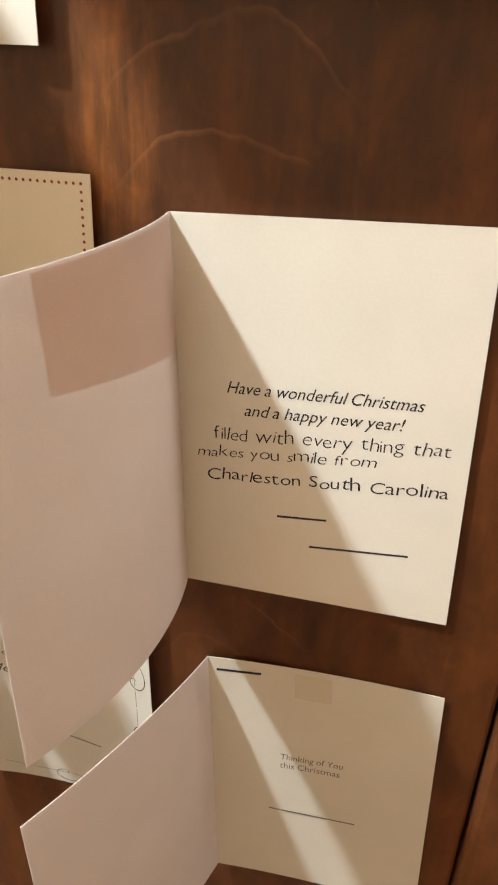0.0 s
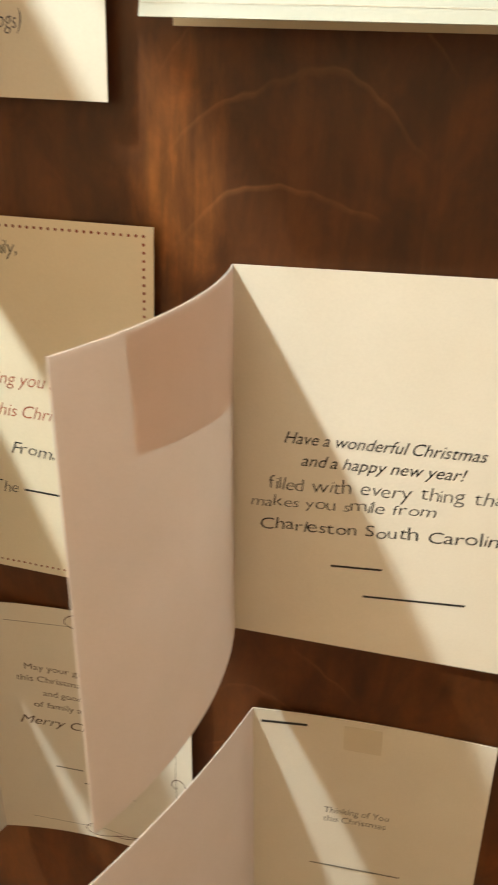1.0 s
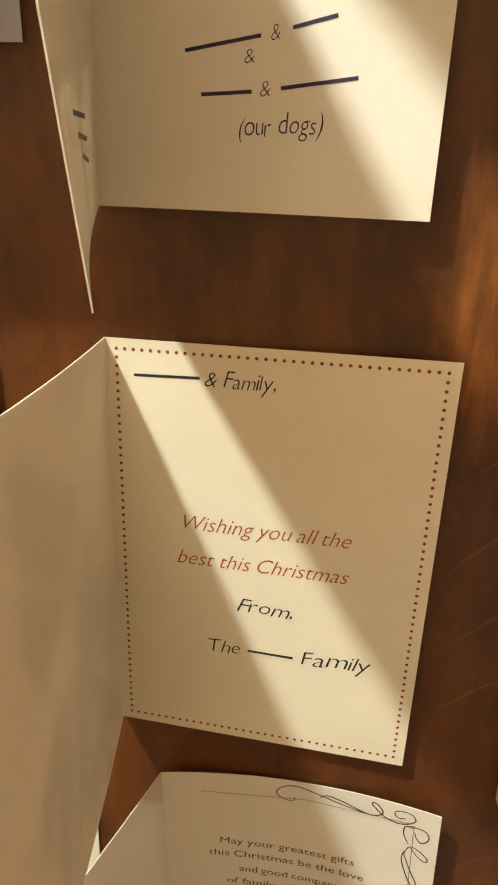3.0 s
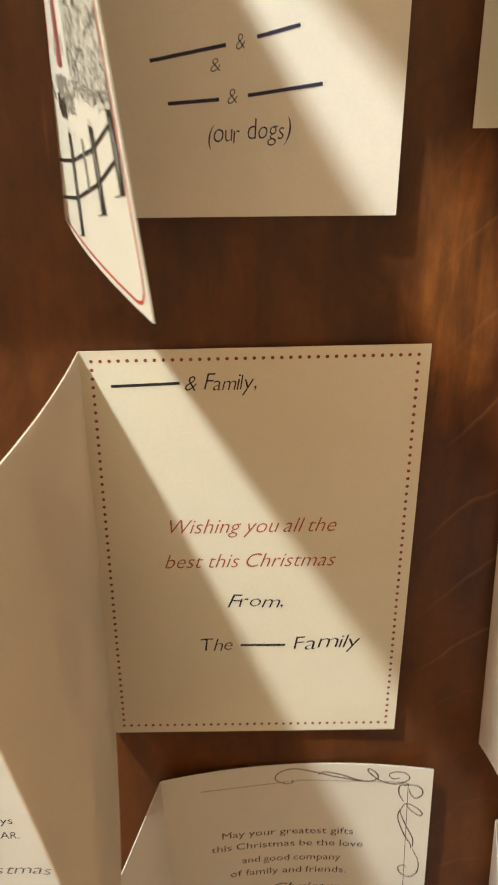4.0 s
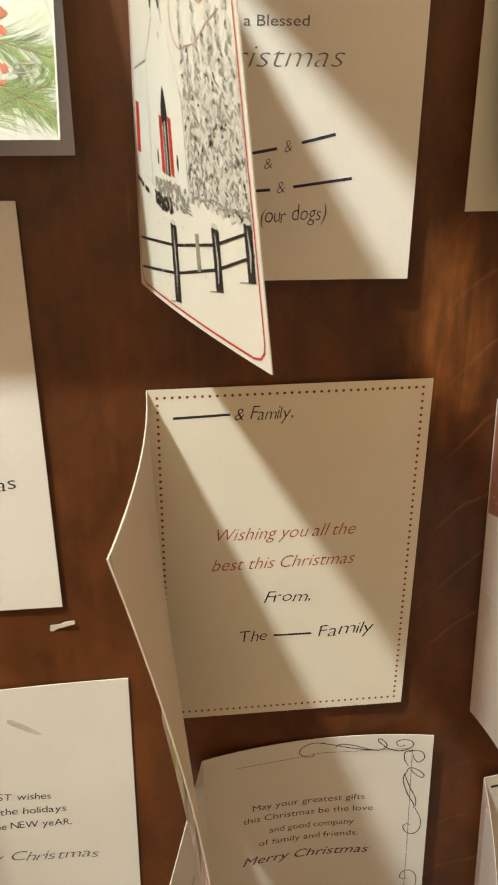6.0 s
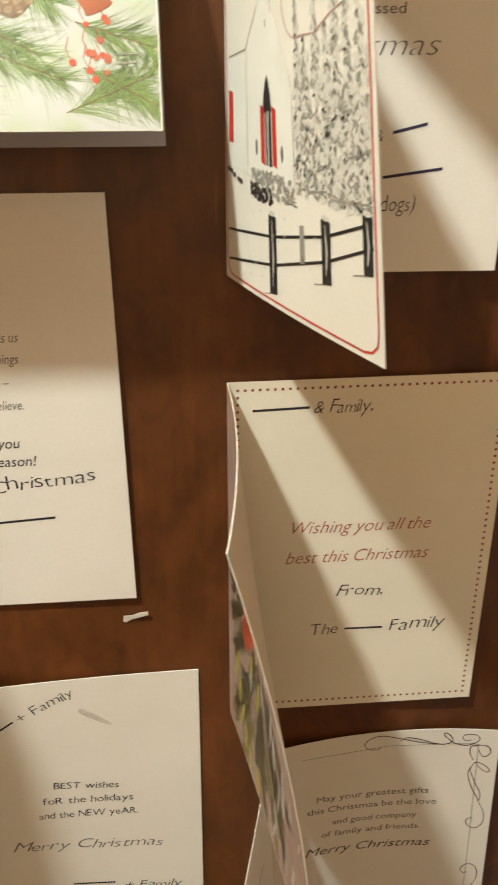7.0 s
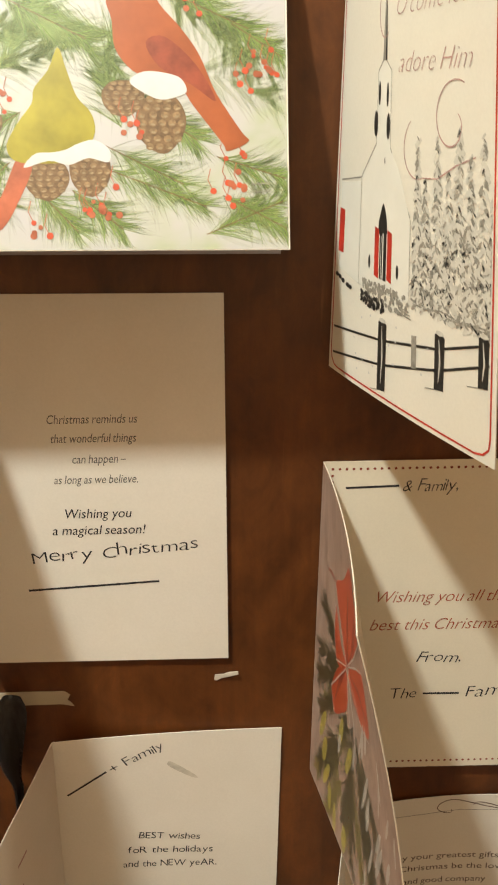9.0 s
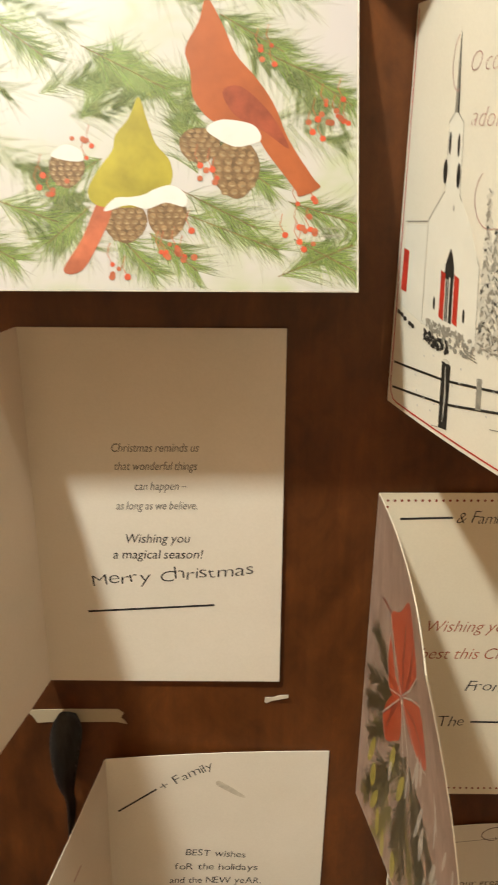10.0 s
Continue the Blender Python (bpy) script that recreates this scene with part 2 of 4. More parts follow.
class Page:
    """One leaf of a card. u runs from the fold, v along it. The leaf's heading turns from a0 to a1 degrees (0: flat on the door, away from the
    fold; 90: straight into the room) at v = h (first pair) and at v = 0 (second pair); ease bends it between them. side: -1 for the leaf on the door, +1 for the free leaf."""

    def __init__(self, w, h, top, bottom, side, sag=0.0, ease=1.0):
        self.w, self.h, self.top, self.bottom, self.side, self.sag, self.ease = w, h, top, bottom, side, sag, ease

    def at(self, u, v, off=0.0):
        k = max(0.0, min(1.0, v / self.h)) ** self.ease
        a0 = radians(self.bottom[0] + (self.top[0] - self.bottom[0]) * k)
        a1 = radians(self.bottom[1] + (self.top[1] - self.bottom[1]) * k)
        rate = (a1 - a0) / self.w
        if abs(rate) < 1e-4:
            x, y = u * math.cos(a0), -u * math.sin(a0)
            a = a0
        else:
            a = a0 + rate * u
            x, y = (math.sin(a) - math.sin(a0)) / rate, (math.cos(a) - math.cos(a0)) / rate
        return Vector((x + off * self.side * math.sin(a), y + off * self.side * math.cos(a), v - self.sag * u / self.w))


def sheet(name, page, material, parent, label="", nu=20, nv=14, worn=0.0):
    """The leaf itself, a thin closed slab; worn lifts its outer corners' softness a little."""
    verts, faces = [], []
    for off in (0.0, -THICK):
        for j in range(nv + 1):
            for i in range(nu + 1):
                u, v = page.w * i / nu, page.h * j / nv
                if i == nu and j in (0, nv):
                    u -= worn
                verts.append(page.at(u, v, off))
    n = (nu + 1) * (nv + 1)
    def idx(i, j, layer):
        return layer * n + j * (nu + 1) + i
    for j in range(nv):
        for i in range(nu):
            q = [idx(i, j, 0), idx(i + 1, j, 0), idx(i + 1, j + 1, 0), idx(i, j + 1, 0)]
            faces.append(q)
            faces.append([k + n for k in reversed(q)])
    rim = [(i, 0) for i in range(nu)] + [(nu, j) for j in range(nv)] + [(i, nv) for i in range(nu, 0, -1)] + [(0, j) for j in range(nv, 0, -1)]
    for a, b in zip(rim, rim[1:] + rim[:1]):
        faces.append([idx(*b, 0), idx(*a, 0), idx(*a, 1), idx(*b, 1)])
    me = bpy.data.meshes.new(name)
    me.from_pydata(verts, [], faces)
    me.materials.append(material)
    bm = bmesh.new()
    bm.from_mesh(me)
    bmesh.ops.recalc_face_normals(bm, faces=bm.faces)
    for f in bm.faces:
        f.smooth = len(f.verts) == 4 and f.calc_area() > 1e-5
    for e in bm.edges:
        e.smooth = all(f.smooth for f in e.link_faces)
    bm.to_mesh(me)
    bm.free()
    ob = new(name, me)
    ob.parent = parent
    if label:
        tagged(ob, label)
    return ob


def printed(name, page, polys, material, parent, layer=1, outside=False, label="", fine=0.0):
    """Flat printed shapes given in (u, v), laid on the leaf."""
    rise = 0.00006 + 0.00002 * layer
    off = -THICK - rise if outside else rise
    verts, faces = [], []
    for poly in polys:
        faces.append(list(range(len(verts), len(verts) + len(poly))))
        verts.extend((u, v, 0) for u, v in poly)
    me = bpy.data.meshes.new(name)
    me.from_pydata(verts, [], faces)
    if fine:
        bm = bmesh.new()
        bm.from_mesh(me)
        bmesh.ops.triangulate(bm, faces=bm.faces)
        for _ in range(4):
            long_edges = [e for e in bm.edges if e.calc_length() > fine]
            if not long_edges:
                break
            bmesh.ops.subdivide_edges(bm, edges=long_edges, cuts=1)
            bmesh.ops.triangulate(bm, faces=bm.faces)
        bm.to_mesh(me)
        bm.free()
    for v in me.vertices:
        v.co = page.at(v.co.x, v.co.y, off)
    me.materials.append(material)
    ob = new(name, me)
    ob.parent = parent
    if label:
        tagged(ob, label)
    return ob


GLYPHS = {}


def glyphs(text, thin=0.0):
    """Vertices, faces and width of a text in the built-in font at size 1."""
    key = (text, thin)
    if key not in GLYPHS:
        c = bpy.data.curves.new("lettering", "FONT")
        c.body, c.offset, c.resolution_u = text, thin, 3
        ob = new("lettering", c)
        me = bpy.data.meshes.new_from_object(ob.evaluated_get(bpy.context.evaluated_depsgraph_get()))
        GLYPHS[key] = [(v.co.x, v.co.y) for v in me.vertices], [list(p.vertices) for p in me.polygons]
        bpy.data.objects.remove(ob)
        bpy.data.curves.remove(c)
        bpy.data.meshes.remove(me)
    return GLYPHS[key]


def text_words(text, thin=0.0, wobble=0.0, rng=None):
    """A list of words, each a list of letter faces, from x = 0, and the whole width; written by hand, each letter sits a little differently."""
    words, x = [], 0.0
    for word in text.split(" "):
        polys = []
        if not wobble:
            vs, fs = glyphs(word, thin)
            polys = [[(x + vs[i][0], vs[i][1]) for i in f] for f in fs]
            x += max(v[0] for v in vs) + 0.27
        else:
            for ch in word:
                vs, fs = glyphs(ch, thin)
                lo, hi = min(v[0] for v in vs), max(v[0] for v in vs)
                s, tilt, dy = 1 + wobble * rng.uniform(-1.2, 1.2), wobble * rng.uniform(-1.3, 1.3), wobble * 0.55 * rng.uniform(-1, 1)
                for f in fs:
                    polys.append([(x + (vs[i][0] - lo) * s - vs[i][1] * tilt, vs[i][1] * s + dy + (vs[i][0] - lo) * tilt * 0.5) for i in f])
                x += (hi - lo) * s + 0.07
            x += 0.30
        words.append(polys)
    lo = min(p[0] for w in words for poly in w for p in poly)
    hi = max(p[0] for w in words for poly in w for p in poly)
    return [[[(p[0] - lo, p[1]) for p in poly] for poly in w] for w in words], hi - lo


class Card:
    """A folded card on the door: an Empty at the fold's foot, the leaf on the door and the free leaf."""

    def __init__(self, x, z, w, h, back_bow, top, bottom, label, back_material, front_material, tilt=0.0, lift=0.0015, turned=False, front_w=None, sag=0.0, ease=1.0, skew=0.0):
        self.ob = tagged(new("greeting_card"), label, "greeting card", "greeting cards on the door")
        self.m = pose(x, WALL - lift, z, 0, 90 if turned else -tilt, 0)
        self.ob.matrix_world = self.m
        self.ob.empty_display_size = 0.02
        self.back = Page(w, h, back_bow, back_bow, -1, -skew)
        self.front = Page(front_w or w, h, top, bottom, 1, sag, ease)
        self.back_ob = sheet("back_page", self.back, back_material, self.ob)
        self.front_ob = sheet("front_page", self.front, front_material, self.ob)
        self.inverse = self.m.inverted()
        self.rng = random.Random(len(label) * 7 + int(w * 1e5))

    def local(self, x, z):
        p = self.inverse @ Vector((x, WALL, z))
        return p.x, p.z + self.back.sag * p.x / self.back.w

    def letter(self, text, a, b, height, material, slant=0.0, thin=0.0, wobble=0.0, name="printed_word"):
        """A line of lettering on the leaf on the door from a to b (x, z on the door), with that letter height; each word is a part."""
        words, width = text_words(text, thin, wobble, self.rng)
        (u0, v0), (u1, v1) = self.local(*a), self.local(*b)
        length, turn = math.hypot(u1 - u0, v1 - v0), math.atan2(v1 - v0, u1 - u0)
        sx, sy = length / (width + 0.7 * slant), height / 0.7
        c, s = math.cos(turn), math.sin(turn)
        for polys in words:
            out = [[(u0 + (px * sx + py * sy * slant) * c - py * sy * s, v0 + (px * sx + py * sy * slant) * s + py * sy * c) for px, py in poly] for poly in polys]
            printed(name, self.back, out, material, self.back_ob, 1)

    def bar(self, a, b, thick, material, name="name_bar"):
        """A plain bar that stands for a name."""
        (u0, v0), (u1, v1) = self.local(*a), self.local(*b)
        return printed(name, self.back, stroke([(u0, v0), (u1, v1)], thick), material, self.back_ob, 1)


def stroke(points, width, taper=0.0):
    """A pen stroke through points as quads; taper thins its ends."""
    polys = []
    n = len(points)
    sides = []
    for i, (x, y) in enumerate(points):
        xa, ya = points[max(0, i - 1)]
        xb, yb = points[min(n - 1, i + 1)]
        d = math.hypot(xb - xa, yb - ya) or 1e-9
        k = i / (n - 1)
        w = width * (1 - taper * (1 - math.sin(math.pi * k))) / 2
        nx, ny = -(yb - ya) / d * w, (xb - xa) / d * w
        sides.append(((x + nx, y + ny), (x - nx, y - ny)))
    for (a, b), (c, d) in zip(sides, sides[1:]):
        polys.append([a, b, d, c])
    return polys


def disc(x, y, rx, ry=None, n=10, turn=0.0):
    ry = ry or rx
    c, s = math.cos(turn), math.sin(turn)
    return [(x + rx * math.cos(2 * math.pi * i / n) * c - ry * math.sin(2 * math.pi * i / n) * s, y + rx * math.cos(2 * math.pi * i / n) * s + ry * math.sin(2 * math.pi * i / n) * c) for i in range(n)]


def spiral(x, y, r0, r1, a0, a1, n=26, squash=1.0):
    pts = []
    for i in range(n + 1):
        k = i / n
        a, r = radians(a0 + (a1 - a0) * k), r0 + (r1 - r0) * k
        pts.append((x + r * math.cos(a), y + r * math.sin(a) * squash))
    return pts


# the tall card with a greeting for the new year
card_a = Card(-0.099, 1.3015, 0.127, 0.1795, (0.8, 0.3), (80, 113), (78, 119), "open white greeting card with script greeting, handwriting and wide-standing front", WHITE_CARD, PINK_CARD, tilt=2.2)
card_a.letter("Have a wonderful Christmas", (-0.0805, 1.4068), (0.0042, 1.4112), 0.0056, BLACK_INK, 0.32)
card_a.letter("and a happy new year!", (-0.0725, 1.3970), (-0.003, 1.4013), 0.0056, BLACK_INK, 0.32)
card_a.letter("filled with every thing that", (-0.0865, 1.3832), (0.0175, 1.3928), 0.0066, BLACK_INK, 0.15, -0.013, 0.1, "written_word")
card_a.letter("makes you smile from", (-0.0938, 1.3738), (-0.012, 1.3822), 0.0055, BLACK_INK, 0.15, -0.013, 0.1, "written_word")
card_a.letter("Charleston South Carolina", (-0.089, 1.3622), (0.0195, 1.3732), 0.0062, BLACK_INK, 0.12, -0.006, 0.09, "written_word")
card_a.bar((-0.055, 1.3485), (-0.032, 1.351), 0.0011, BLACK_INK)
card_a.bar((-0.039, 1.335), (0.006, 1.340), 0.0011, BLACK_INK)

# the dotted-border card
card_k = Card(-0.2653, 1.3127, 0.1255, 0.1785, (1.4, 1.4), (87.5, 99.5), (79, 83), "open cream greeting card with a dotted red border and red script", CREAM_CARD, paper("cream_flap_card", (0.83, 0.785, 0.69), 0.4), tilt=-0.55, front_w=0.133, sag=0.004, ease=1.7, skew=0.0028)
card_k.bar((-0.253, 1.4780), (-0.228, 1.4790), 0.0011, BLACK_INK)
card_k.letter("& Family,", (-0.2265, 1.4760), (-0.199, 1.4765), 0.0062, BLACK_INK, 0.25, -0.012, 0.07, "written_word")
card_k.letter("Wishing you all the", (-0.237, 1.4160), (-0.168, 1.4170), 0.0066, RED_INK, 0.35, -0.01)
card_k.letter("best this Christmas", (-0.238, 1.4000), (-0.168, 1.4010), 0.0066, RED_INK, 0.35, -0.01)
card_k.letter("From,", (-0.213, 1.3810), (-0.188, 1.3810), 0.0066, BLACK_INK, 0.3, -0.012, 0.07, "written_word")
card_k.letter("The", (-0.226, 1.3585), (-0.2105, 1.3590), 0.0066, BLACK_INK, 0.2, -0.012, 0.07, "written_word")
card_k.bar((-0.208, 1.3615), (-0.189, 1.3615), 0.0011, BLACK_INK)
card_k.letter("Family", (-0.186, 1.3590), (-0.156, 1.3605), 0.0070, BLACK_INK, 0.28, -0.012, 0.07, "written_word")

# the card beside it
card_t = Card(-0.427, 1.386, 0.118, 0.183, (0.5, 0.3), (100, 107), (99, 105), "open white greeting card with a printed verse and handwriting", WHITE_CARD, FLAP_CARD)
for words, xa, xb, z, hgt in (("Christmas reminds us", -0.389, -0.348, 1.5115, 0.0042), ("that wonderful things", -0.388, -0.349, 1.5025, 0.0042), ("can happen \u2013", -0.379, -0.354, 1.4925, 0.0042),
                              ("as long as we believe.", -0.388, -0.349, 1.4825, 0.0042), ("Wishing you", -0.385, -0.353, 1.4650, 0.0048), ("a magical season!", -0.391, -0.347, 1.4565, 0.0048)):
    card_t.letter(words, (xa, z), (xb, z + 0.0003), hgt, GREY_INK if z > 1.47 else BLACK_INK, 0.2)
card_t.letter("Merry Christmas", (-0.402, 1.4415), (-0.322, 1.4485), 0.0064, BLACK_INK, 0.1, -0.012, 0.1, "written_word")
card_t.bar((-0.405, 1.427), (-0.342, 1.431), 0.0011, BLACK_INK)

# the card below it
card_h = Card(-0.4027, 1.1645, 0.119, 0.178, (-7, -1), (98, 100), (98, 102), "open off-white greeting card with small printed wishes and handwriting", WHITE_CARD, FLAP_CARD, tilt=-0.9, lift=0.0095)
card_h.bar((-0.395, 1.307), (-0.374, 1.320), 0.0011, BLACK_INK)
card_h.letter("+ Family", (-0.371, 1.3185), (-0.343, 1.332), 0.0056, BLACK_INK, 0.0, -0.012, 0.1, "written_word")
for words, xa, xb, z in (("BEST wishes", -0.3595, -0.326, 1.272), ("foR the holidays", -0.366, -0.319, 1.262), ("and the NEW yeAR.", -0.369, -0.317, 1.252)):
    card_h.letter(words, (xa, z), (xb, z - 0.0045), 0.0046, BLACK_INK, 0.0, -0.003, 0.03)
card_h.letter("Merry Christmas", (-0.385, 1.231), (-0.303, 1.2205), 0.0066, GREY_INK, 0.3, -0.012, 0.07, "written_word")
card_h.bar((-0.356, 1.1995), (-0.333, 1.1960), 0.0011, BLACK_INK)
card_h.letter("+ Family", (-0.3285, 1.190), (-0.295, 1.186), 0.0056, BLACK_INK, 0.15, -0.012, 0.08, "written_word")

# the church card
card_c = Card(-0.2627, 1.5367, 0.1085, 0.157, (1.0, 5.0), (82, 76), (73, 65), "open greeting card with a snowy church print on its front", WHITE_CARD, GLOSSY_CARD, tilt=-0.6, front_w=0.109, sag=0.0095, skew=0.0014)
card_c.letter("Have a Blessed", (-0.236, 1.6285), (-0.197, 1.6285), 0.0036, GREY_INK, 0.0)
card_c.letter("Christmas", (-0.243, 1.615), (-0.181, 1.615), 0.0078, GREY_INK, 0.4, -0.02)
card_c.bar((-0.232, 1.583), (-0.2085, 1.587), 0.0011, BLUE_INK)
card_c.letter("&", (-0.2055, 1.5855), (-0.202, 1.586), 0.0045, BLUE_INK, 0.2, -0.02)
card_c.bar((-0.199, 1.589), (-0.186, 1.592), 0.0011, BLUE_INK)
card_c.letter("&", (-0.2135, 1.5795), (-0.2095, 1.58), 0.004, BLUE_INK, 0.2, -0.02)
card_c.bar((-0.227, 1.571), (-0.211, 1.572), 0.0011, BLUE_INK)
card_c.letter("&", (-0.2085, 1.5705), (-0.2045, 1.571), 0.0045, BLUE_INK, 0.2, -0.02)
card_c.bar((-0.202, 1.573), (-0.179, 1.576), 0.0011, BLUE_INK)
card_c.letter("(our dogs)", (-0.215, 1.559), (-0.188, 1.561), 0.0058, BLUE_INK, 0.2, -0.012, 0.08, "written_word")

# the flourished card
card_v = Card(-0.2415, 1.114, 0.126, 0.1755, (-12.5, 12), (104, 106), (107, 109), "open white greeting card bordered with scrolled flourishes", SOFT_WHITE, paper("soft_white_flap_card", (0.76, 0.73, 0.68), 0.45), tilt=1.4, lift=0.0085)
for words, xa, xb, z in (("May your greatest gifts", -0.2185, -0.1545, 1.2455), ("this Christmas be the love", -0.224, -0.1495, 1.2370), ("and good company", -0.209, -0.160, 1.2270), ("of family and friends.", -0.215, -0.157, 1.2180)):
    card_v.letter(words, (xa, z), (xb, z), 0.0042, SEPIA_INK, 0.0)
card_v.letter("Merry Christmas", (-0.2245, 1.2045), (-0.1485, 1.2040), 0.0062, SEPIA_INK, 0.4)

# scrolled border: a thin rule with curls at the corners
def curve_through(points, n=6):
    """A smooth open curve through the given points."""
    out = []
    m = len(points)
    for i in range(m - 1):
        p0, p1, p2, p3 = points[max(0, i - 1)], points[i], points[i + 1], points[min(m - 1, i + 2)]
        for j in range(n):
            t = j / n
            out.append(tuple(0.5 * (2 * b + (c - a) * t + (2 * a - 5 * b + 4 * c - d) * t * t + (3 * b - a - 3 * c + d) * t ** 3) for a, b, c, d in zip(p0, p1, p2, p3)))
    return out + [points[-1]]


# pen strokes of one corner, in tenths of a millimetre from the leaf's outer upper corner
top_sweep = [(65, 9), (65, 11), (69, 11), (73, 8), (71, 4), (64, 2), (53, 5), (43, 8), (30, 10), (25, 7.5), (26.2, 4), (29, 2), (29.6, 3.5), (27.5, 6), (24, 9), (18, 10.7), (13, 9), (10.5, 6), (12.6, 3.2), (17.3, 3), (19.8, 5), (18, 7.4), (15, 6.6)]
under_sweep = [(53, 6.5), (50, 4.5), (43, 6), (35, 9), (29, 10.3)]
upper_bow = [(10.7, 9.8), (14.6, 11.4), (15, 15.5), (12.6, 19)]
round_curl = [(10.4, 13.2), (9.6, 15.4), (7.2, 17), (4.2, 14.8), (5.4, 11.2), (9.2, 10.2), (13, 11.3)]
leaf_loop = [(14.2, 24), (12, 20), (7.6, 20.6), (3.8, 23), (4.8, 24.4), (8.6, 22.8), (11.4, 20.2)]
down_one = [(14.2, 22.4), (14.8, 26.6), (11.8, 33.2), (8.2, 38), (8, 40)]
down_two = [(14.2, 23.4), (11, 29.4), (7.4, 35), (7.2, 39)]
foot_curl = [(7.2, 40), (4, 45.4), (4.1, 50.5), (7.6, 53.4), (11.9, 52.4), (13.4, 49.6), (11.2, 48.2), (9.6, 49)]
rules, curls = [], []
for flip in (1, -1):
    def corner(p):
        p = (p[0], p[1] if p[1] < 14 or p[0] > 20 else 14 + (p[1] - 14) * 1.48)
        u, v = 0.126 - p[0] / 1000.0, 0.1755 - (p[1] + 0.6) / 1000.0
        return (u, v) if flip == 1 else (u, 0.1755 - v)
    for pts in (top_sweep, under_sweep, upper_bow, round_curl, leaf_loop, down_one, down_two, foot_curl):
        curls += stroke([corner(p) for p in curve_through(pts)], 0.00062, 0.35)
    rules += stroke([corner((108, 10.5)), corner((60, 9.4)), corner((12, 8.8))], 0.0003) + stroke([corner((11, 9.5)), corner((10.4, 63))], 0.00035)
tagged(printed("border_rule", card_v.back, rules, GREY_INK, card_v.back_ob, 1), kind="stuff")
tagged(printed("scroll_border", card_v.back, curls, ink("maroon_ink", (0.075, 0.028, 0.022)), card_v.back_ob, 2), "dark red-brown scrolled flourishes", kind="stuff")
pencilled = []
for k in range(4):
    pencilled += stroke([(0.03 + 0.004 * k, 0.13 - 0.011 * k), (0.062 - 0.002 * k, 0.131 - 0.011 * k)], 0.0012)
printed("written_line", card_v.front, pencilled, GREY_INK, card_v.front_ob, 1)
card_v.bar((-0.205, 1.172), (-0.188, 1.172), 0.0009, GREY_INK)
card_v.bar((-0.188, 1.162), (-0.155, 1.159), 0.0009, GREY_INK)

# the small card
card_b = Card(-0.0785, 1.084, 0.1215, 0.1715, (-5.5, 3), (104, 117), (104, 117), "open off-white greeting card with two small printed lines", SOFT_WHITE, PINK_CARD, tilt=2.8, lift=0.005)
card_b.bar((-0.082, 1.2475), (-0.058, 1.2495), 0.0016, BLACK_INK)
card_b.letter("Thinking of You", (-0.0445, 1.189), (-0.0095, 1.192), 0.0044, GREY_INK, 0.1)
card_b.letter("this Christmas", (-0.0445, 1.1823), (-0.0105, 1.1852), 0.0044, GREY_INK, 0.1)
card_b.bar((-0.049, 1.1465), (0.001, 1.150), 0.0009, GREY_INK)

# the two cards that open upwards
card_n = Card(-0.463, 1.712, 0.127, 0.178, (0.3, 0.3), (18, 20), (18, 20), "greeting card with painted pine branches, berries and cones, front hanging out", SHADED_WHITE_CARD, GLOSSY_CARD, turned=True, front_w=0.129)
card_d = Card(-0.1305, 1.6895, 0.1268, 0.178, (0.3, 0.3), (13, 16), (13, 16), "white and orange greeting card hanging from its upper fold", CREAM_CARD, paper("cool_white_card", (0.60, 0.63, 0.605), 0.25, 0.2), turned=True, front_w=0.131)
# the unseen one above the church card, added for the shadow it throws there
card_e = Card(-0.30, 1.722, 0.127, 0.17, (0.5, 0.2), (52, 55), (52, 55), "open white greeting card", WHITE_CARD, FLAP_CARD)


# ---- printed pictures ----
# dotted border of the red-script card
dots = []
for k in range(37):
    u = 0.0042 + k * (0.1171 / 36)
    dots += [disc(u, 0.0042, 0.00068, n=8), disc(u, 0.1747, 0.00068, n=8)]
for k in range(1, 52):
    v = 0.0042 + k * (0.1705 / 52)
    dots += [disc(0.0042, v, 0.00068, n=8), disc(0.1213, v, 0.00068, n=8)]
tagged(printed("dotted_border", card_k.back, dots, ink("brick_red_ink", (0.24, 0.055, 0.035)), card_k.back_ob, 1), "fine brick-red dots along the edges", kind="stuff")

PINE_DARK = ink("pine_dark_print", (0.15, 0.205, 0.06), 0.4)
PINE = wash("needle_green_print", (0.27, 0.37, 0.11), 0.46)
PINE_PALE = wash("pale_needle_print", (0.34, 0.42, 0.17), 0.13)
BERRY = ink("berry_red_print", (0.46, 0.07, 0.03), 0.4)
BERRY_DARK = ink("berry_dark_print", (0.36, 0.10, 0.05), 0.4)
CONE = ink("cone_brown_print", (0.15, 0.09, 0.045), 0.4, 0.4, 400)
CONE_MID = ink("cone_mid_print", (0.22, 0.14, 0.07), 0.4, 0.45, 500)
CONE_PALE = ink("cone_scale_print", (0.29, 0.215, 0.125), 0.4, 0.3)
SNOW = ink("snow_white_print", (0.54, 0.54, 0.54), 0.4, 0.08, 60)
ORANGE_RED = ink("orange_red_print", (0.32, 0.085, 0.028), 0.4, 0.22, 40)
DEEP_RED = ink("deep_red_print", (0.23, 0.05, 0.024), 0.4, 0.3)
OLIVE_YELLOW = ink("olive_yellow_print", (0.29, 0.25, 0.028), 0.4, 0.3, 45)
PRINT_BLACK = ink("print_black", (0.022, 0.02, 0.018), 0.4, 0.5, 500)
PRINT_GREY = ink("print_grey", (0.24, 0.225, 0.195), 0.4, 0.35, 500)
PRINT_PALE = ink("print_pale_grey", (0.52, 0.50, 0.45), 0.4, 0.15, 300)
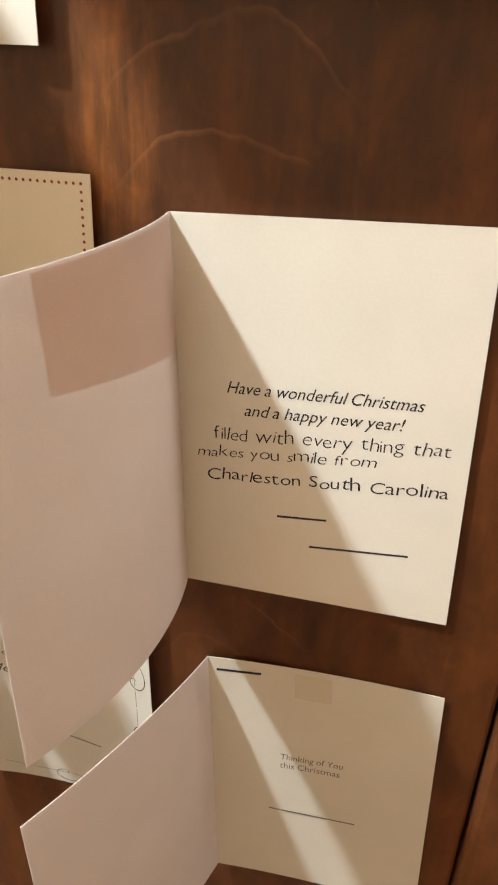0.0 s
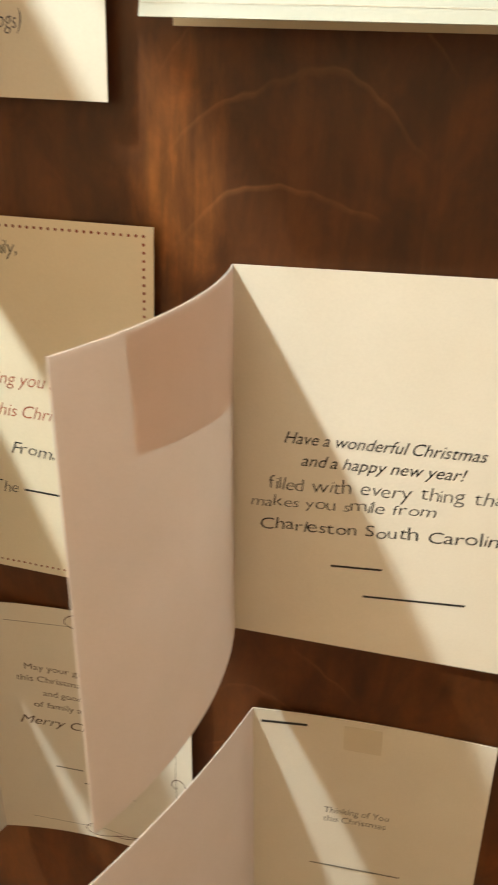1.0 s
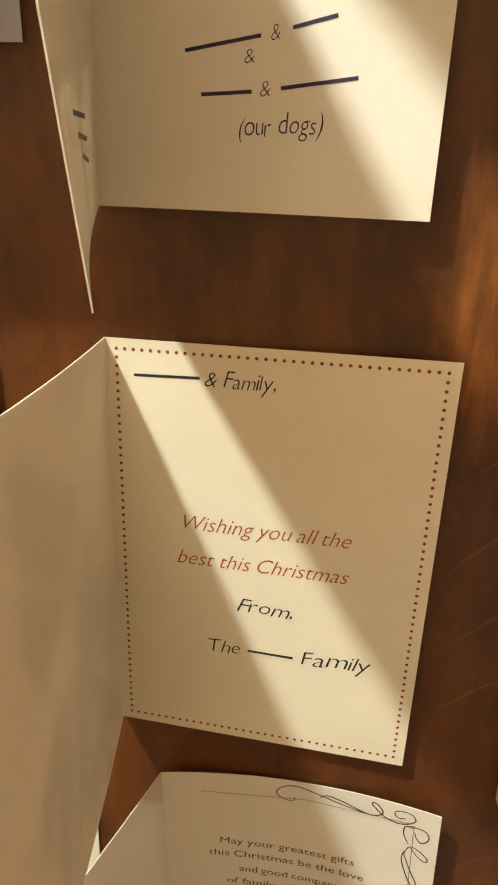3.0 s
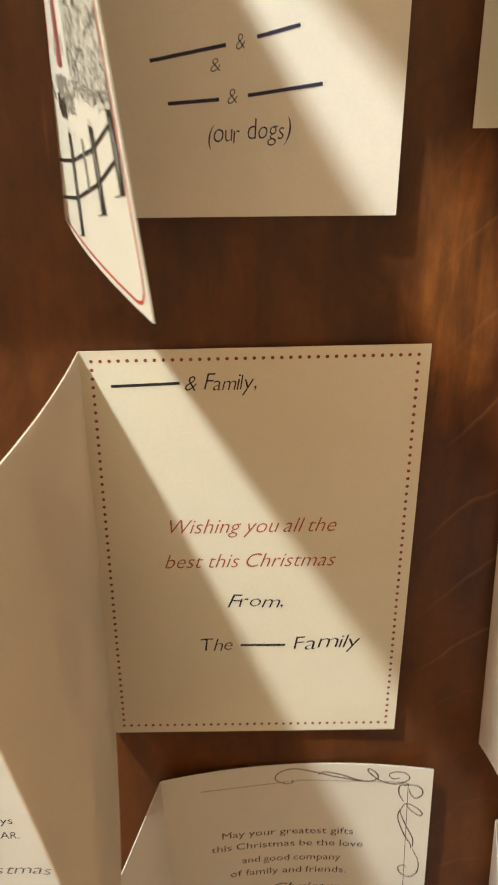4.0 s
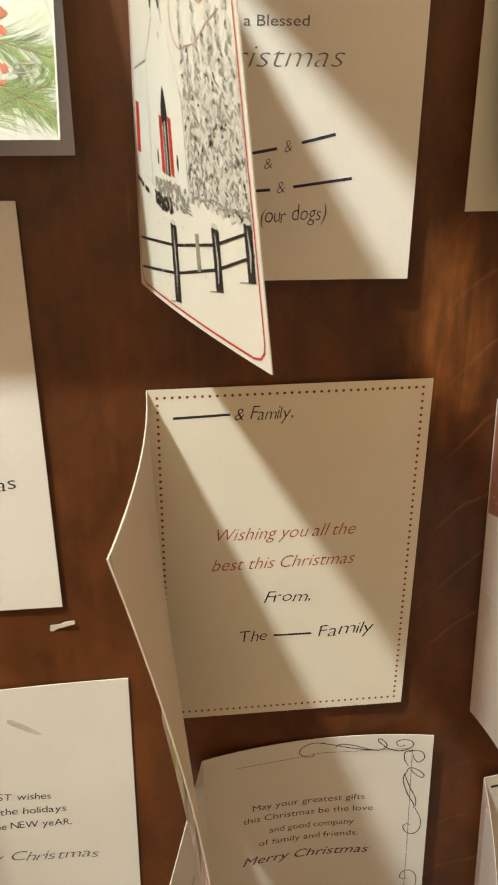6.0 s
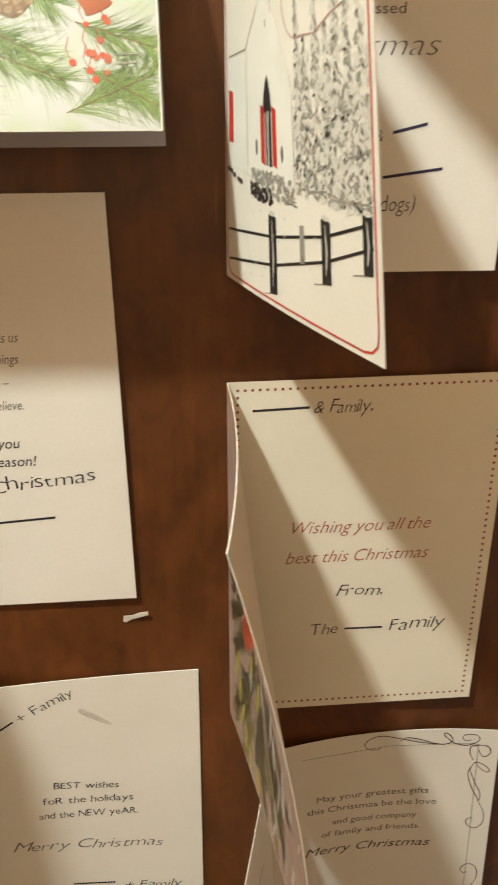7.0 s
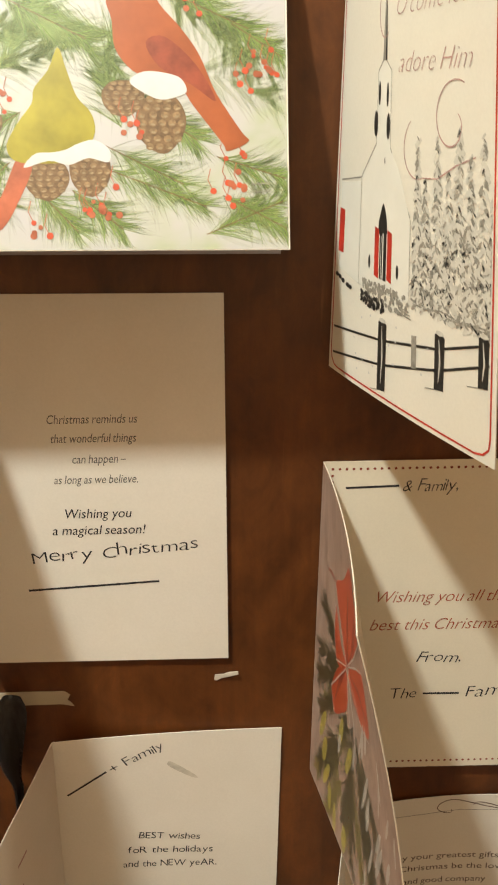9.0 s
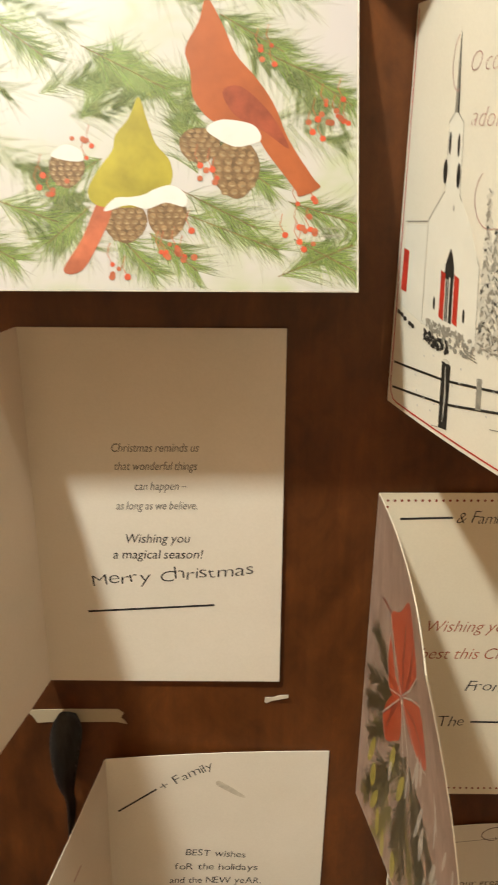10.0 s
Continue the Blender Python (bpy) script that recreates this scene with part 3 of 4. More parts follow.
CHURCH_WHITE = ink("church_white_print", (0.62, 0.61, 0.56), 0.4, 0.04, 60)
PRINT_RED = ink("print_red", (0.42, 0.035, 0.02), 0.4)


def blob(points, n=4):
    """A rounded outline through the given corners (Catmull-Rom)."""
    out, m = [], len(points)
    for i in range(m):
        p0, p1, p2, p3 = (points[(i + k - 1) % m] for k in range(4))
        for j in range(n):
            t = j / n
            out.append(tuple(0.5 * (2 * b + (c - a) * t + (2 * a - 5 * b + 4 * c - d) * t * t + (3 * b - a - 3 * c + d) * t ** 3) for a, b, c, d in zip(p0, p1, p2, p3)))
    return out


def needles(rng, a, b, n, length, spread=42, width=0.00055):
    """Pine needles along a twig from a to b: long thin triangles."""
    polys = []
    twig = math.atan2(b[1] - a[1], b[0] - a[0])
    for i in range(n):
        k = rng.random() ** 0.85
        x, y = a[0] + (b[0] - a[0]) * k, a[1] + (b[1] - a[1]) * k
        ang = twig + radians(rng.choice((-1, 1)) * rng.uniform(8, spread))
        ln = length * rng.uniform(0.55, 1.1) * (1 - 0.35 * k)
        bend = rng.uniform(-0.12, 0.12)
        mx, my = x + 0.55 * ln * math.cos(ang), y + 0.55 * ln * math.sin(ang)
        ex, ey = x + ln * math.cos(ang + bend), y + ln * math.sin(ang + bend)
        nx, ny = -math.sin(ang) * width / 2, math.cos(ang) * width / 2
        polys += [[(x + nx, y + ny), (x - nx, y - ny), (mx - nx * 0.8, my - ny * 0.8), (mx + nx * 0.8, my + ny * 0.8)], [(mx + nx * 0.8, my + ny * 0.8), (mx - nx * 0.8, my - ny * 0.8), (ex, ey)]]
    return polys


# winter branches on the card that opens upwards; x from its right edge, z from its lower edge, in millimetres
def n_uv(p):
    return 0.1253 - p[1] / 1000.0, 0.178 + p[0] / 1000.0


def n_print(name, polys, material, layer, label="", kind="", fine=0.0):
    polys = [[(min(-0.5, max(-177.5, x)), min(125.0, max(-3.4, z))) for x, z in poly] for poly in polys]
    ob = printed(name, card_n.front, [[n_uv(p) for p in poly] for poly in polys], material, card_n.front_ob, layer, True, label, fine)
    return tagged(ob, kind=kind)


rng = random.Random(5)
misty, nt, out = node_material("misty_print")
b = add(nt, "ShaderNodeBsdfPrincipled", Roughness=0.4)
m1 = noise_tex(nt, mapped(nt, (1, 1, 1)), 26.0, 3, 0.55, 0.6)
m2 = noise_tex(nt, mapped(nt, (1, 1, 1), (0, 0, 0), (3, 4, 5)), 15.0, 3, 0.5, 0.4)
base = ramp(nt, m1, [(0.36, (0.42, 0.405, 0.43)), (0.52, (0.415, 0.41, 0.4)), (0.70, (0.33, 0.37, 0.235))])
base = mix(nt, "MIX", math_node(nt, "MULTIPLY", ramp(nt, m2, [(0.5, (0, 0, 0)), (0.7, (1, 1, 1))]), 0.6), base, (0.44, 0.43, 0.44))
nt.links.new(base, b.inputs["Base Color"])
nt.links.new(b.outputs[0], out.inputs["Surface"])
n_print("picture_ground", [[(-177.5, -3.4), (-0.5, -3.4), (-0.5, 125.0), (-177.5, 125.0)]], misty, 1, "pale misty green and white winter ground", fine=0.02)

far_twigs = [((-60, 40), (-67, 62)), ((-66, 66), (-56, 84)), ((-104, 60), (-90, 84)), ((-100, 84), (-60, 62)), ((-120, 70), (-92, 78)), ((-62, 74), (-88, 76)), ((-30, 84), (-6, 60)), ((-46, 90), (-16, 66)), ((-70, 60), (-48, 48)), ((-118, 30), (-100, 12)), ((-130, 44), (-104, 30)),
             ((-150, 60), (-120, 40)), ((-165, 90), (-130, 70)), ((-150, 110), (-110, 96)), ((-80, 112), (-40, 92)), ((-60, 120), (-20, 104)), ((-170, 30), (-140, 18)), ((-34, 62), (-4, 50)), ((-110, 62), (-84, 66))]
mid_twigs = [((-72, 28), (-30, 12)), ((-66, 34), (-38, 20)), ((-78, 18), (-60, 4)), ((-92, 20), (-76, 3)), ((-26, 30), (-1, 22)), ((-30, 2), (-2, 14)), ((-24, 16), (-1, 4)), ((-48, 46), (-33, 36)), ((-100, 28), (-116, 14)),
             ((-40, 88), (-14, 76)), ((-20, 78), (-2, 66)), ((-104, 88), (-72, 72)), ((-135, 30), (-112, 22)), ((-150, 20), (-128, 8)), ((-96, 46), (-112, 36)), ((-52, 100), (-28, 86)), ((-140, 100), (-118, 84))]
n_print("far_needle_print", [p for a, b2 in far_twigs + mid_twigs for p in needles(rng, a, b2, 62, 23, 58, 1.8)], PINE_PALE, 2, "pale blurred pine needles", "stuff")
n_print("needle_print", [p for a, b2 in mid_twigs + far_twigs[:6] for p in needles(rng, a, b2, 58, 19, 48, 0.45)], PINE, 3, "green pine needles", "stuff")
n_print("dark_needle_print", [p for a, b2 in mid_twigs for p in needles(rng, a, b2, 30, 17, 48, 0.3)], PINE_DARK, 4, "dark green pine needles", "stuff")
n_print("twig", [q for a, b2 in mid_twigs for q in stroke([a, b2], 0.35)], CONE, 4, "brown pine twigs", "stuff")


def pine_cone(x, z, rx, rz, turn=0.0):
    n_print("pine_cone", [blob([(x + rx * c, z + rz * d) for c, d in ((-0.95, 0.25), (-0.6, 0.85), (0, 1), (0.62, 0.85), (0.96, 0.2), (0.78, -0.5), (0.1, -1.05), (-0.72, -0.6))])], CONE, 5, "brown scaled pine cone")
    plates, tips = [], []
    rows = 7
    for r in range(rows):
        zz = z + rz * (0.82 - 1.62 * r / (rows - 1))
        half = rx * math.sqrt(max(0.05, 1 - ((zz - z) / rz) ** 2)) * 0.92
        count = max(2, round(half / (rx * 0.2)))
        for i in range(count):
            xx = x + half * ((2 * i + 0.7 + (r % 2) * 0.6) / count - 1)
            tilt = 0.5 * (xx - x) / rx + rng.uniform(-0.15, 0.15)
            plates.append(disc(xx, zz, rx * 0.155, rz * 0.125, 8, tilt))
            tips.append(disc(xx + rx * 0.02, zz - rz * 0.05, rx * 0.10, rz * 0.04, 7, tilt))
    n_print("cone_plate_print", plates, CONE_MID, 6, "brown overlapping cone scales", "stuff")
    n_print("cone_tip_print", tips, CONE_PALE, 7, "lit tips of the cone scales", "stuff")


pine_cone(-46, 42, 9.5, 10.5)
pine_cone(-59.5, 51, 8, 6.5)
pine_cone(-87, 22, 8.5, 7.5)
pine_cone(-71.5, 24.5, 7.8, 8.5)
pine_cone(-109, 42, 7, 7)
n_print("snow_cap", [blob([(-57, 57), (-52, 60.5), (-44, 60), (-38.5, 58), (-36.5, 53.5), (-40, 51.5), (-46, 50.5), (-52, 53)])], SNOW, 10)
n_print("snow_cap", [blob([(-95, 26), (-91, 31), (-85, 31.5), (-80, 32.5), (-76, 34.5), (-70, 36), (-64.5, 32.5), (-65, 28), (-72, 29.5), (-79, 27), (-86, 28.5)])], SNOW, 10)
n_print("snow_cap", [blob([(-115, 47), (-110, 51), (-104, 49), (-103, 45), (-109, 45)])], SNOW, 10)
# the two plumed figures, kept as plain coloured shapes
n_print("red_shape", [blob([(-57, 106), (-60, 97), (-65, 87), (-63, 79), (-62, 69), (-56, 61), (-47, 57), (-39, 55), (-34, 48), (-24, 35), (-22, 32), (-14.5, 35.5), (-17, 39), (-26, 53), (-32, 67), (-39, 77), (-46, 85), (-51, 96)])], ORANGE_RED, 8, "plain orange-red rounded shape with a long tapering end")
n_print("red_shade", [blob([(-51, 71), (-44, 73), (-33, 63), (-26, 50), (-35, 56), (-46, 62)])], DEEP_RED, 9)
n_print("yellow_shape", [blob([(-82.5, 69), (-86, 61), (-91, 54.5), (-92, 49), (-97, 42), (-101, 34), (-98, 28.5), (-88, 27.5), (-77, 29), (-70, 37), (-70.5, 45), (-75.5, 51), (-78, 57), (-80, 63)])], OLIVE_YELLOW, 8, "plain olive-yellow rounded shape")
n_print("rust_shape", [blob([(-97, 30), (-103, 16), (-110, 4), (-103, 4), (-96, 16), (-92, 27)])], BERRY_DARK, 7)
berries = []
for cx, cz, n, spread in ((-20, 27, 5, 4.5), (-24, 21, 4, 4.5), (-19, 16, 6, 4), (-66, 14, 7, 6), (-70, 6, 6, 6), (-8, 64, 9, 6), (-56, 40, 6, 5), (-104, 50, 5, 5), (-114, 36, 6, 6), (-36, 84, 5, 5), (-88, 2.5, 5, 4), (-14, 58, 6, 5)):
    for _ in range(n):
        berries.append((cx + rng.uniform(-1, 1) * spread, max(1.6, cz + rng.uniform(-1, 1) * spread)))
for k, tone in enumerate((BERRY, BERRY_DARK)):
    n_print("berry_print", [disc(min(-1.6, x), z, rng.uniform(0.8, 1.3), n=9) for x, z in berries[k::2]], tone, 8 + k, "small red berries", "stuff")
n_print("stalk_print", [q for x, z in berries[::2] for q in stroke([(x, z), (x - 2, z + 4), (x - 1, z + 8)], 0.28)], BERRY_DARK, 6, "thin red-brown stalks", "stuff")
n_print("signature_bar", [q for z in (20, 17.2) for q in stroke([(-14, z), (-6.5, z + 0.4)], 0.45)], PRINT_GREY, 9)


# snowy church on the front of its card, in millimetres from the fold and the lower edge
def c_print(name, polys, material, layer, label="", kind="", fine=0.0):
    ob = printed(name, card_c.front, [[(u * 0.0009776 if name == "red_frame_line" else min(0.1058, u * 0.0009776 + 0.002), v / 1000.0) for u, v in poly] for poly in polys], material, card_c.front_ob, layer, True, label, fine)
    return tagged(ob, kind=kind)


c_print("church_wall", [[(24, 41), (23.5, 82), (31, 88), (35, 92), (35.5, 116), (40, 119.5), (46, 116), (46.5, 92), (54, 84), (61.5, 70), (62, 42)], [(4, 44), (4, 77), (23, 79), (23.5, 41)]], CHURCH_WHITE, 1, "white wooden church with a steeple", fine=0.012)
c_print("outline_print", stroke([(4, 78), (23, 80.5), (35, 92.5)], 0.55) + stroke([(46.5, 92), (61.5, 70.5)], 0.5) + stroke([(35.5, 116), (40.5, 120)], 0.5) + stroke([(40.5, 120), (46, 116)], 0.4)
        + stroke([(23.3, 41), (23.3, 80)], 0.28) + stroke([(61.8, 42), (61.8, 70)], 0.3) + stroke([(35.3, 92), (35.4, 116)], 0.25) + stroke([(46.4, 92), (46.2, 116)], 0.25), PRINT_GREY, 2, "", "stuff")
c_print("spire", [[(39.0, 119), (42.2, 119), (41.0, 142), (40.3, 142)]], PRINT_GREY, 2)
c_print("spire_edge", [[(41.2, 119), (42.4, 119), (41.0, 144), (40.8, 144)]], PRINT_BLACK, 3)
for u, v, ru, rv in ((37.0, 109, 1.0, 3.9), (43.5, 108.5, 0.9, 3.9), (34.6, 99.3, 1.7, 4.3), (44.5, 98.6, 1.4, 4.3), (42.5, 87.5, 0.35, 1.2)):
    c_print("church_window", [disc(u, v, ru, rv, 12)], PRINT_BLACK, 3)
c_print("arched_window", [[(38.6, 62), (45.8, 63), (45.3, 67.5), (43.8, 71.5), (42.4, 73.5), (40.9, 71), (39.2, 67)]], PRINT_BLACK, 3)
for u0, u1 in ((36.2, 39.6), (46.0, 49.4)):
    c_print("red_shutter", [[(u0, 47), (u1, 46.2), (u1, 63.8), (u0, 64.6)]], PRINT_RED, 4)
c_print("church_door", [[(40.2, 46.4), (45.4, 46.2), (45.4, 62.8), (40.2, 63.2)]], PRINT_BLACK, 4)
c_print("door_bars", stroke([(42.8, 46), (42.8, 63)], 0.7) + stroke([(41.4, 46), (41.4, 62)], 0.3), CHURCH_WHITE, 5)
c_print("side_shutter", [[(3.2, 50.5), (8.3, 50.3), (8.5, 67), (3.4, 67.4)]], PRINT_RED, 3)
for u in (32.2, 53.5):
    c_print("small_window", [disc(u, 51.2, 0.9, 2.6, 10)], PRINT_BLACK, 3)
stones = [disc(rng.uniform(27, 61), rng.uniform(37, 44), rng.uniform(0.7, 1.6), rng.uniform(0.6, 1.2), 6, rng.uniform(0, 3)) for _ in range(90)]
c_print("stone_footing", stones, PRINT_GREY, 4, "", "stuff")
shrubs = [disc(rng.uniform(26, 45), rng.uniform(34.5, 39), rng.uniform(0.6, 1.5), rng.uniform(0.5, 1.1), 6, rng.uniform(0, 3)) for _ in range(60)]
shrubs += [disc(u, v, 1.7, 1.0, 8) for u, v in ((6, 40.5), (9, 39.5), (13.5, 38.6), (16, 38.2), (3, 41))]
c_print("shrub_print", shrubs, PRINT_BLACK, 5, "dark snow-dusted shrubs", "stuff")
steps = [q for k in range(3) for q in stroke([(55 + 0.8 * k, 39.5 - 1.1 * k), (62 + 0.8 * k, 39.0 - 1.1 * k)], 0.45)]
c_print("step_print", steps, PRINT_GREY, 5, "", "stuff")
shade = []
for cu, top, half in ((66, 92, 4), (71, 80, 6), (78, 92, 6), (84.5, 84, 5.5), (90, 94, 6), (96, 88, 6), (102, 94, 6)):
    for _ in range(26):
        k = rng.random() ** 0.6
        shade.append(disc(min(105, max(64, cu + rng.uniform(-0.8, 0.8) * half * (0.1 + k))), top - (top - 43) * k, rng.uniform(0.8, 2.2), rng.uniform(1.2, 3.2), 9, rng.uniform(-0.6, 0.6)))
c_print("fir_shade", shade, wash("fir_shade_print", (0.17, 0.16, 0.14), 0.4), 1, "soft grey shade of the firs", "stuff")
for layer, tone, count, size in ((2, PRINT_PALE, 760, 2.1), (3, PRINT_GREY, 430, 1.3), (4, PRINT_BLACK, 120, 0.9)):
    flecks = []
    for _ in range(count):
        cu, top, half = rng.choice(((66, 96, 4), (71, 84, 6), (78, 97, 6), (84.5, 88, 5.5), (90, 100, 6), (96, 92, 6), (102, 99, 6), (107, 90, 4)))
        k = rng.random() ** 0.75
        v = top - (top - 41) * k
        u = cu + rng.uniform(-1, 1) * half * (0.08 + 0.95 * k)
        if u > 107 or u < 62.5:
            continue
        s1, ang = size * rng.uniform(0.5, 1.25), rng.uniform(0.5, 1.1) * (1 if u > cu else -1)
        flecks.append(disc(u, v, s1 * 0.38, s1, 6, ang))
    c_print("fir_print", flecks, tone, layer, "grey snow-laden fir trees", "stuff")
ridge = [disc(rng.uniform(64, 108), 43.5 + rng.uniform(-1.2, 0.6), rng.uniform(0.8, 2), 0.35, 6) for _ in range(50)]
c_print("far_hedge", ridge, PRINT_GREY, 4, "", "stuff")
c_print("fence_rail", stroke([(2, 19.0), (44, 24.0), (80, 31.0), (109, 39.5)], 0.95), PRINT_BLACK, 3, fine=0.006)
c_print("fence_rail", stroke([(2, 7.8), (44, 14.5), (80, 23.6), (109, 33)], 0.95), PRINT_BLACK, 3, fine=0.006)
for u, v0, v1, wd in ((44, 4, 31.5, 6.2), (81, 16.5, 36.5, 5.6), (103.5, 24.5, 41.5, 5.0)):
    c_print("fence_post", [[(u - wd / 2, v0), (u + wd / 2 - 0.4, v0 + 0.8), (u + wd / 2, v1 - 1), (u, v1 + 0.6), (u - wd / 2, v1 - 0.8)]], PRINT_BLACK, 4)
    c_print("post_snow", stroke([(u - 0.5, v0 + 3), (u + 0.3, (v0 + v1) / 2), (u - 0.4, v1 - 2)], 0.9, 0.7) + [disc(u, v1 + 0.1, wd * 0.4, 0.9, 8)], PRINT_PALE, 5)
    c_print("post_shadow", stroke([(u - 8, v0 - 1.2), (u - 1, v0 + 0.4)], 0.8, 0.6), PRINT_GREY, 3)
c_print("fence_picket", [[(64.2, 19.5), (67.4, 20.2), (67.2, 32), (64.2, 31.4)]], PRINT_GREY, 4)
frame_line = [(2.2, 155), (2.2, 9), (3.0, 5.2), (5.5, 2.6), (9, 2.0), (102, 2.0), (106, 3.0), (108.6, 5.6), (109.2, 9), (109.2, 155)]
smooth = []
for (ua, va), (ub, vb) in zip(frame_line, frame_line[1:]):
    smooth += [(ua + (ub - ua) * k / 6, va + (vb - va) * k / 6) for k in range(6)]
c_print("red_frame_line", stroke(smooth + [frame_line[-1]], 0.75), PRINT_RED, 2)
glints = [disc(rng.uniform(20, 105), rng.uniform(6, 36), 0.5, n=6) for _ in range(14)]
c_print("glitter", glints, SNOW, 6, "", "stuff")


def c_letter(text, a, b2, height, slant, thin):
    words, width = text_words(text, thin)
    sx, sy = (b2[0] - a[0]) / (width + 0.7 * slant), height / 0.7
    for polys in words:
        c_print("printed_word", [[(a[0] + px * sx + py * sy * slant, a[1] + py * sy) for px, py in poly] for poly in polys], ROSE_INK, 3)


c_letter("O come let us", (48, 131.5), (106, 131.5), 6.4, 0.5, -0.024)
c_letter("adore Him", (51, 115), (98, 115), 6.4, 0.5, -0.024)
c_print("pen_scroll", stroke(spiral(66, 92, 10, 8.5, 120, 290), 0.5, 0.5) + stroke(spiral(86, 101, 12, 3.5, 60, 400), 0.5, 0.4) + stroke([(69, 84), (78, 84.5), (88, 89), (98, 92)], 0.5, 0.4)
        + stroke(spiral(41, 133, 6.5, 4, 100, 300, squash=1.6), 0.5, 0.5), ROSE_INK, 3, "", "stuff")
inner = []
for k in range(3):
    inner += stroke([(0.028, 0.030 - 0.006 * k), (0.062 - 0.008 * k, 0.034 - 0.006 * k)], 0.0014)
printed("written_line", card_c.front, inner, GREY_INK, card_c.front_ob, 1)

# bow and branch on the front of the red-script card
rng = random.Random(11)


LET_THROUGH = (0.66, 0.52, 0.455)
SHEER_RED = paper("bow_red_print", (0.6, 0.085, 0.028), 0.4, 0.3, None, (0.97, 0.88, 0.82))
SHEER_GREEN = paper("branch_green_print", (0.08, 0.06, 0.025), 0.6, 0.3, None, (0.92, 0.9, 0.84))
SHEER_GOLD = paper("leaf_gold_print", (0.46, 0.38, 0.07), 0.4, 0.3, None, (0.95, 0.92, 0.84))
SHEER_PALE = paper("leaf_pale_print", (0.68, 0.62, 0.56), 0.55, 0.3, None, (0.95, 0.9, 0.86))
ROSE_GROUND = paper("dusky_rose_print", (0.53, 0.415, 0.365), 0.55, 0.3, None, LET_THROUGH, 0.34)


def k_print(name, polys, material, layer, label="", kind="", fine=0.0):
    polys = [[(min(132.5, max(0.5, u)), min(178.5, max(0.5, v))) for u, v in poly] for poly in polys]
    ob = printed(name, card_k.front, [[(u / 1000.0, v / 1000.0) for u, v in poly] for poly in polys], material, card_k.front_ob, layer, True, label, fine)
    return tagged(ob, kind=kind)


k_print("picture_ground", [[(0.6, 0.6), (132.4, 0.6), (132.4, 178.4), (0.6, 178.4)]], ROSE_GROUND, 1, "dusky grey-pink ground", fine=0.012)
k_print("needle_print", [p for a, b2 in (((50, 100), (12, 86)), ((48, 96), (10, 70)), ((46, 88), (14, 52)), ((56, 84), (30, 26)), ((64, 86), (52, 18)), ((70, 84), (82, 34)), ((74, 82), (104, 48)), ((60, 70), (66, 8)), ((40, 60), (16, 20)), ((80, 60), (96, 16)), ((44, 104), (16, 112))) for p in needles(rng, a, b2, 110, 20, 44, 1.3)], SHEER_GREEN, 3, "dark green pine needles", "stuff")
k_print("olive_needle_print", [p for a, b2 in (((54, 92), (22, 64)), ((56, 80), (36, 34)), ((62, 78), (58, 14)), ((72, 76), (90, 26)), ((42, 56), (12, 12)), ((48, 40), (30, 4)), ((66, 50), (84, 6))) for p in needles(rng, a, b2, 90, 17, 50, 1.5)], paper("branch_olive_print", (0.21, 0.165, 0.05), 0.5, 0.3, None, (0.92, 0.9, 0.84)), 2, "olive brown pine needles", "stuff")
k_print("gold_leaf_print", [disc(u, v, rng.uniform(2.2, 3.6), rng.uniform(8, 13), 10, rng.uniform(-0.5, 0.1)) for u, v in ((46, 66), (58, 60), (26, 22), (32, 14), (22, 34), (40, 8), (54, 10), (18, 46))], SHEER_GOLD, 4, "golden-green leaves", "stuff")
k_print("pale_leaf_print", [disc(rng.uniform(70, 128), rng.uniform(6, 100), rng.uniform(0.9, 1.8), rng.uniform(7, 15), 10, rng.uniform(-0.5, 0.1)) for _ in range(24)] + [disc(44, 58, 1.6, 9, 10, -0.2), disc(66, 70, 1.2, 10, 10, -0.2)], SHEER_PALE, 5, "silvery leaves", "stuff")
k_print("red_bow", [blob([(56, 109), (44, 124), (36, 137), (52, 148), (73, 166), (80, 156), (82, 139), (68, 122)]), blob([(55, 108), (46, 112), (36, 126), (34, 112), (38, 98), (48, 102)]), blob([(54, 106), (40, 96), (30, 78), (35, 68), (46, 76), (56, 88)]), blob([(58, 108), (70, 118), (86, 128), (93, 112), (91, 102), (77, 98), (66, 100)])], SHEER_RED, 6, "bright red ribbon bow", fine=0.012)
k_print("bow_folds", [q for pts in ([(57, 111), (58, 128), (64, 150)], [(53, 104), (44, 92), (36, 76)], [(62, 108), (76, 112), (88, 108)], [(60, 112), (70, 130), (78, 150)]) for q in stroke(pts, 3.0, 0.7)] + [p for p in stroke([(36, 137), (28, 137), (20, 135)], 2.2, 0.4)], paper("bow_fold_print", (0.26, 0.035, 0.015), 0.5, 0.3, None, (0.97, 0.9, 0.86)), 7, "", "stuff")
k_print("bow_edges", [q for pts in ([(56, 109), (43, 124), (35, 137)], [(55, 108), (37, 98), (33, 112), (36, 127)], [(54, 106), (29, 78), (35, 67)], [(57, 107), (66, 88), (70, 70)], [(56, 107), (58, 90), (62, 74)], [(58, 108), (78, 97), (92, 101)], [(57, 110), (69, 122), (83, 139)], [(58, 110), (72, 120), (87, 129)]) for q in stroke(pts, 1.0, 0.3)], SHEER_PALE, 8, "", "stuff")

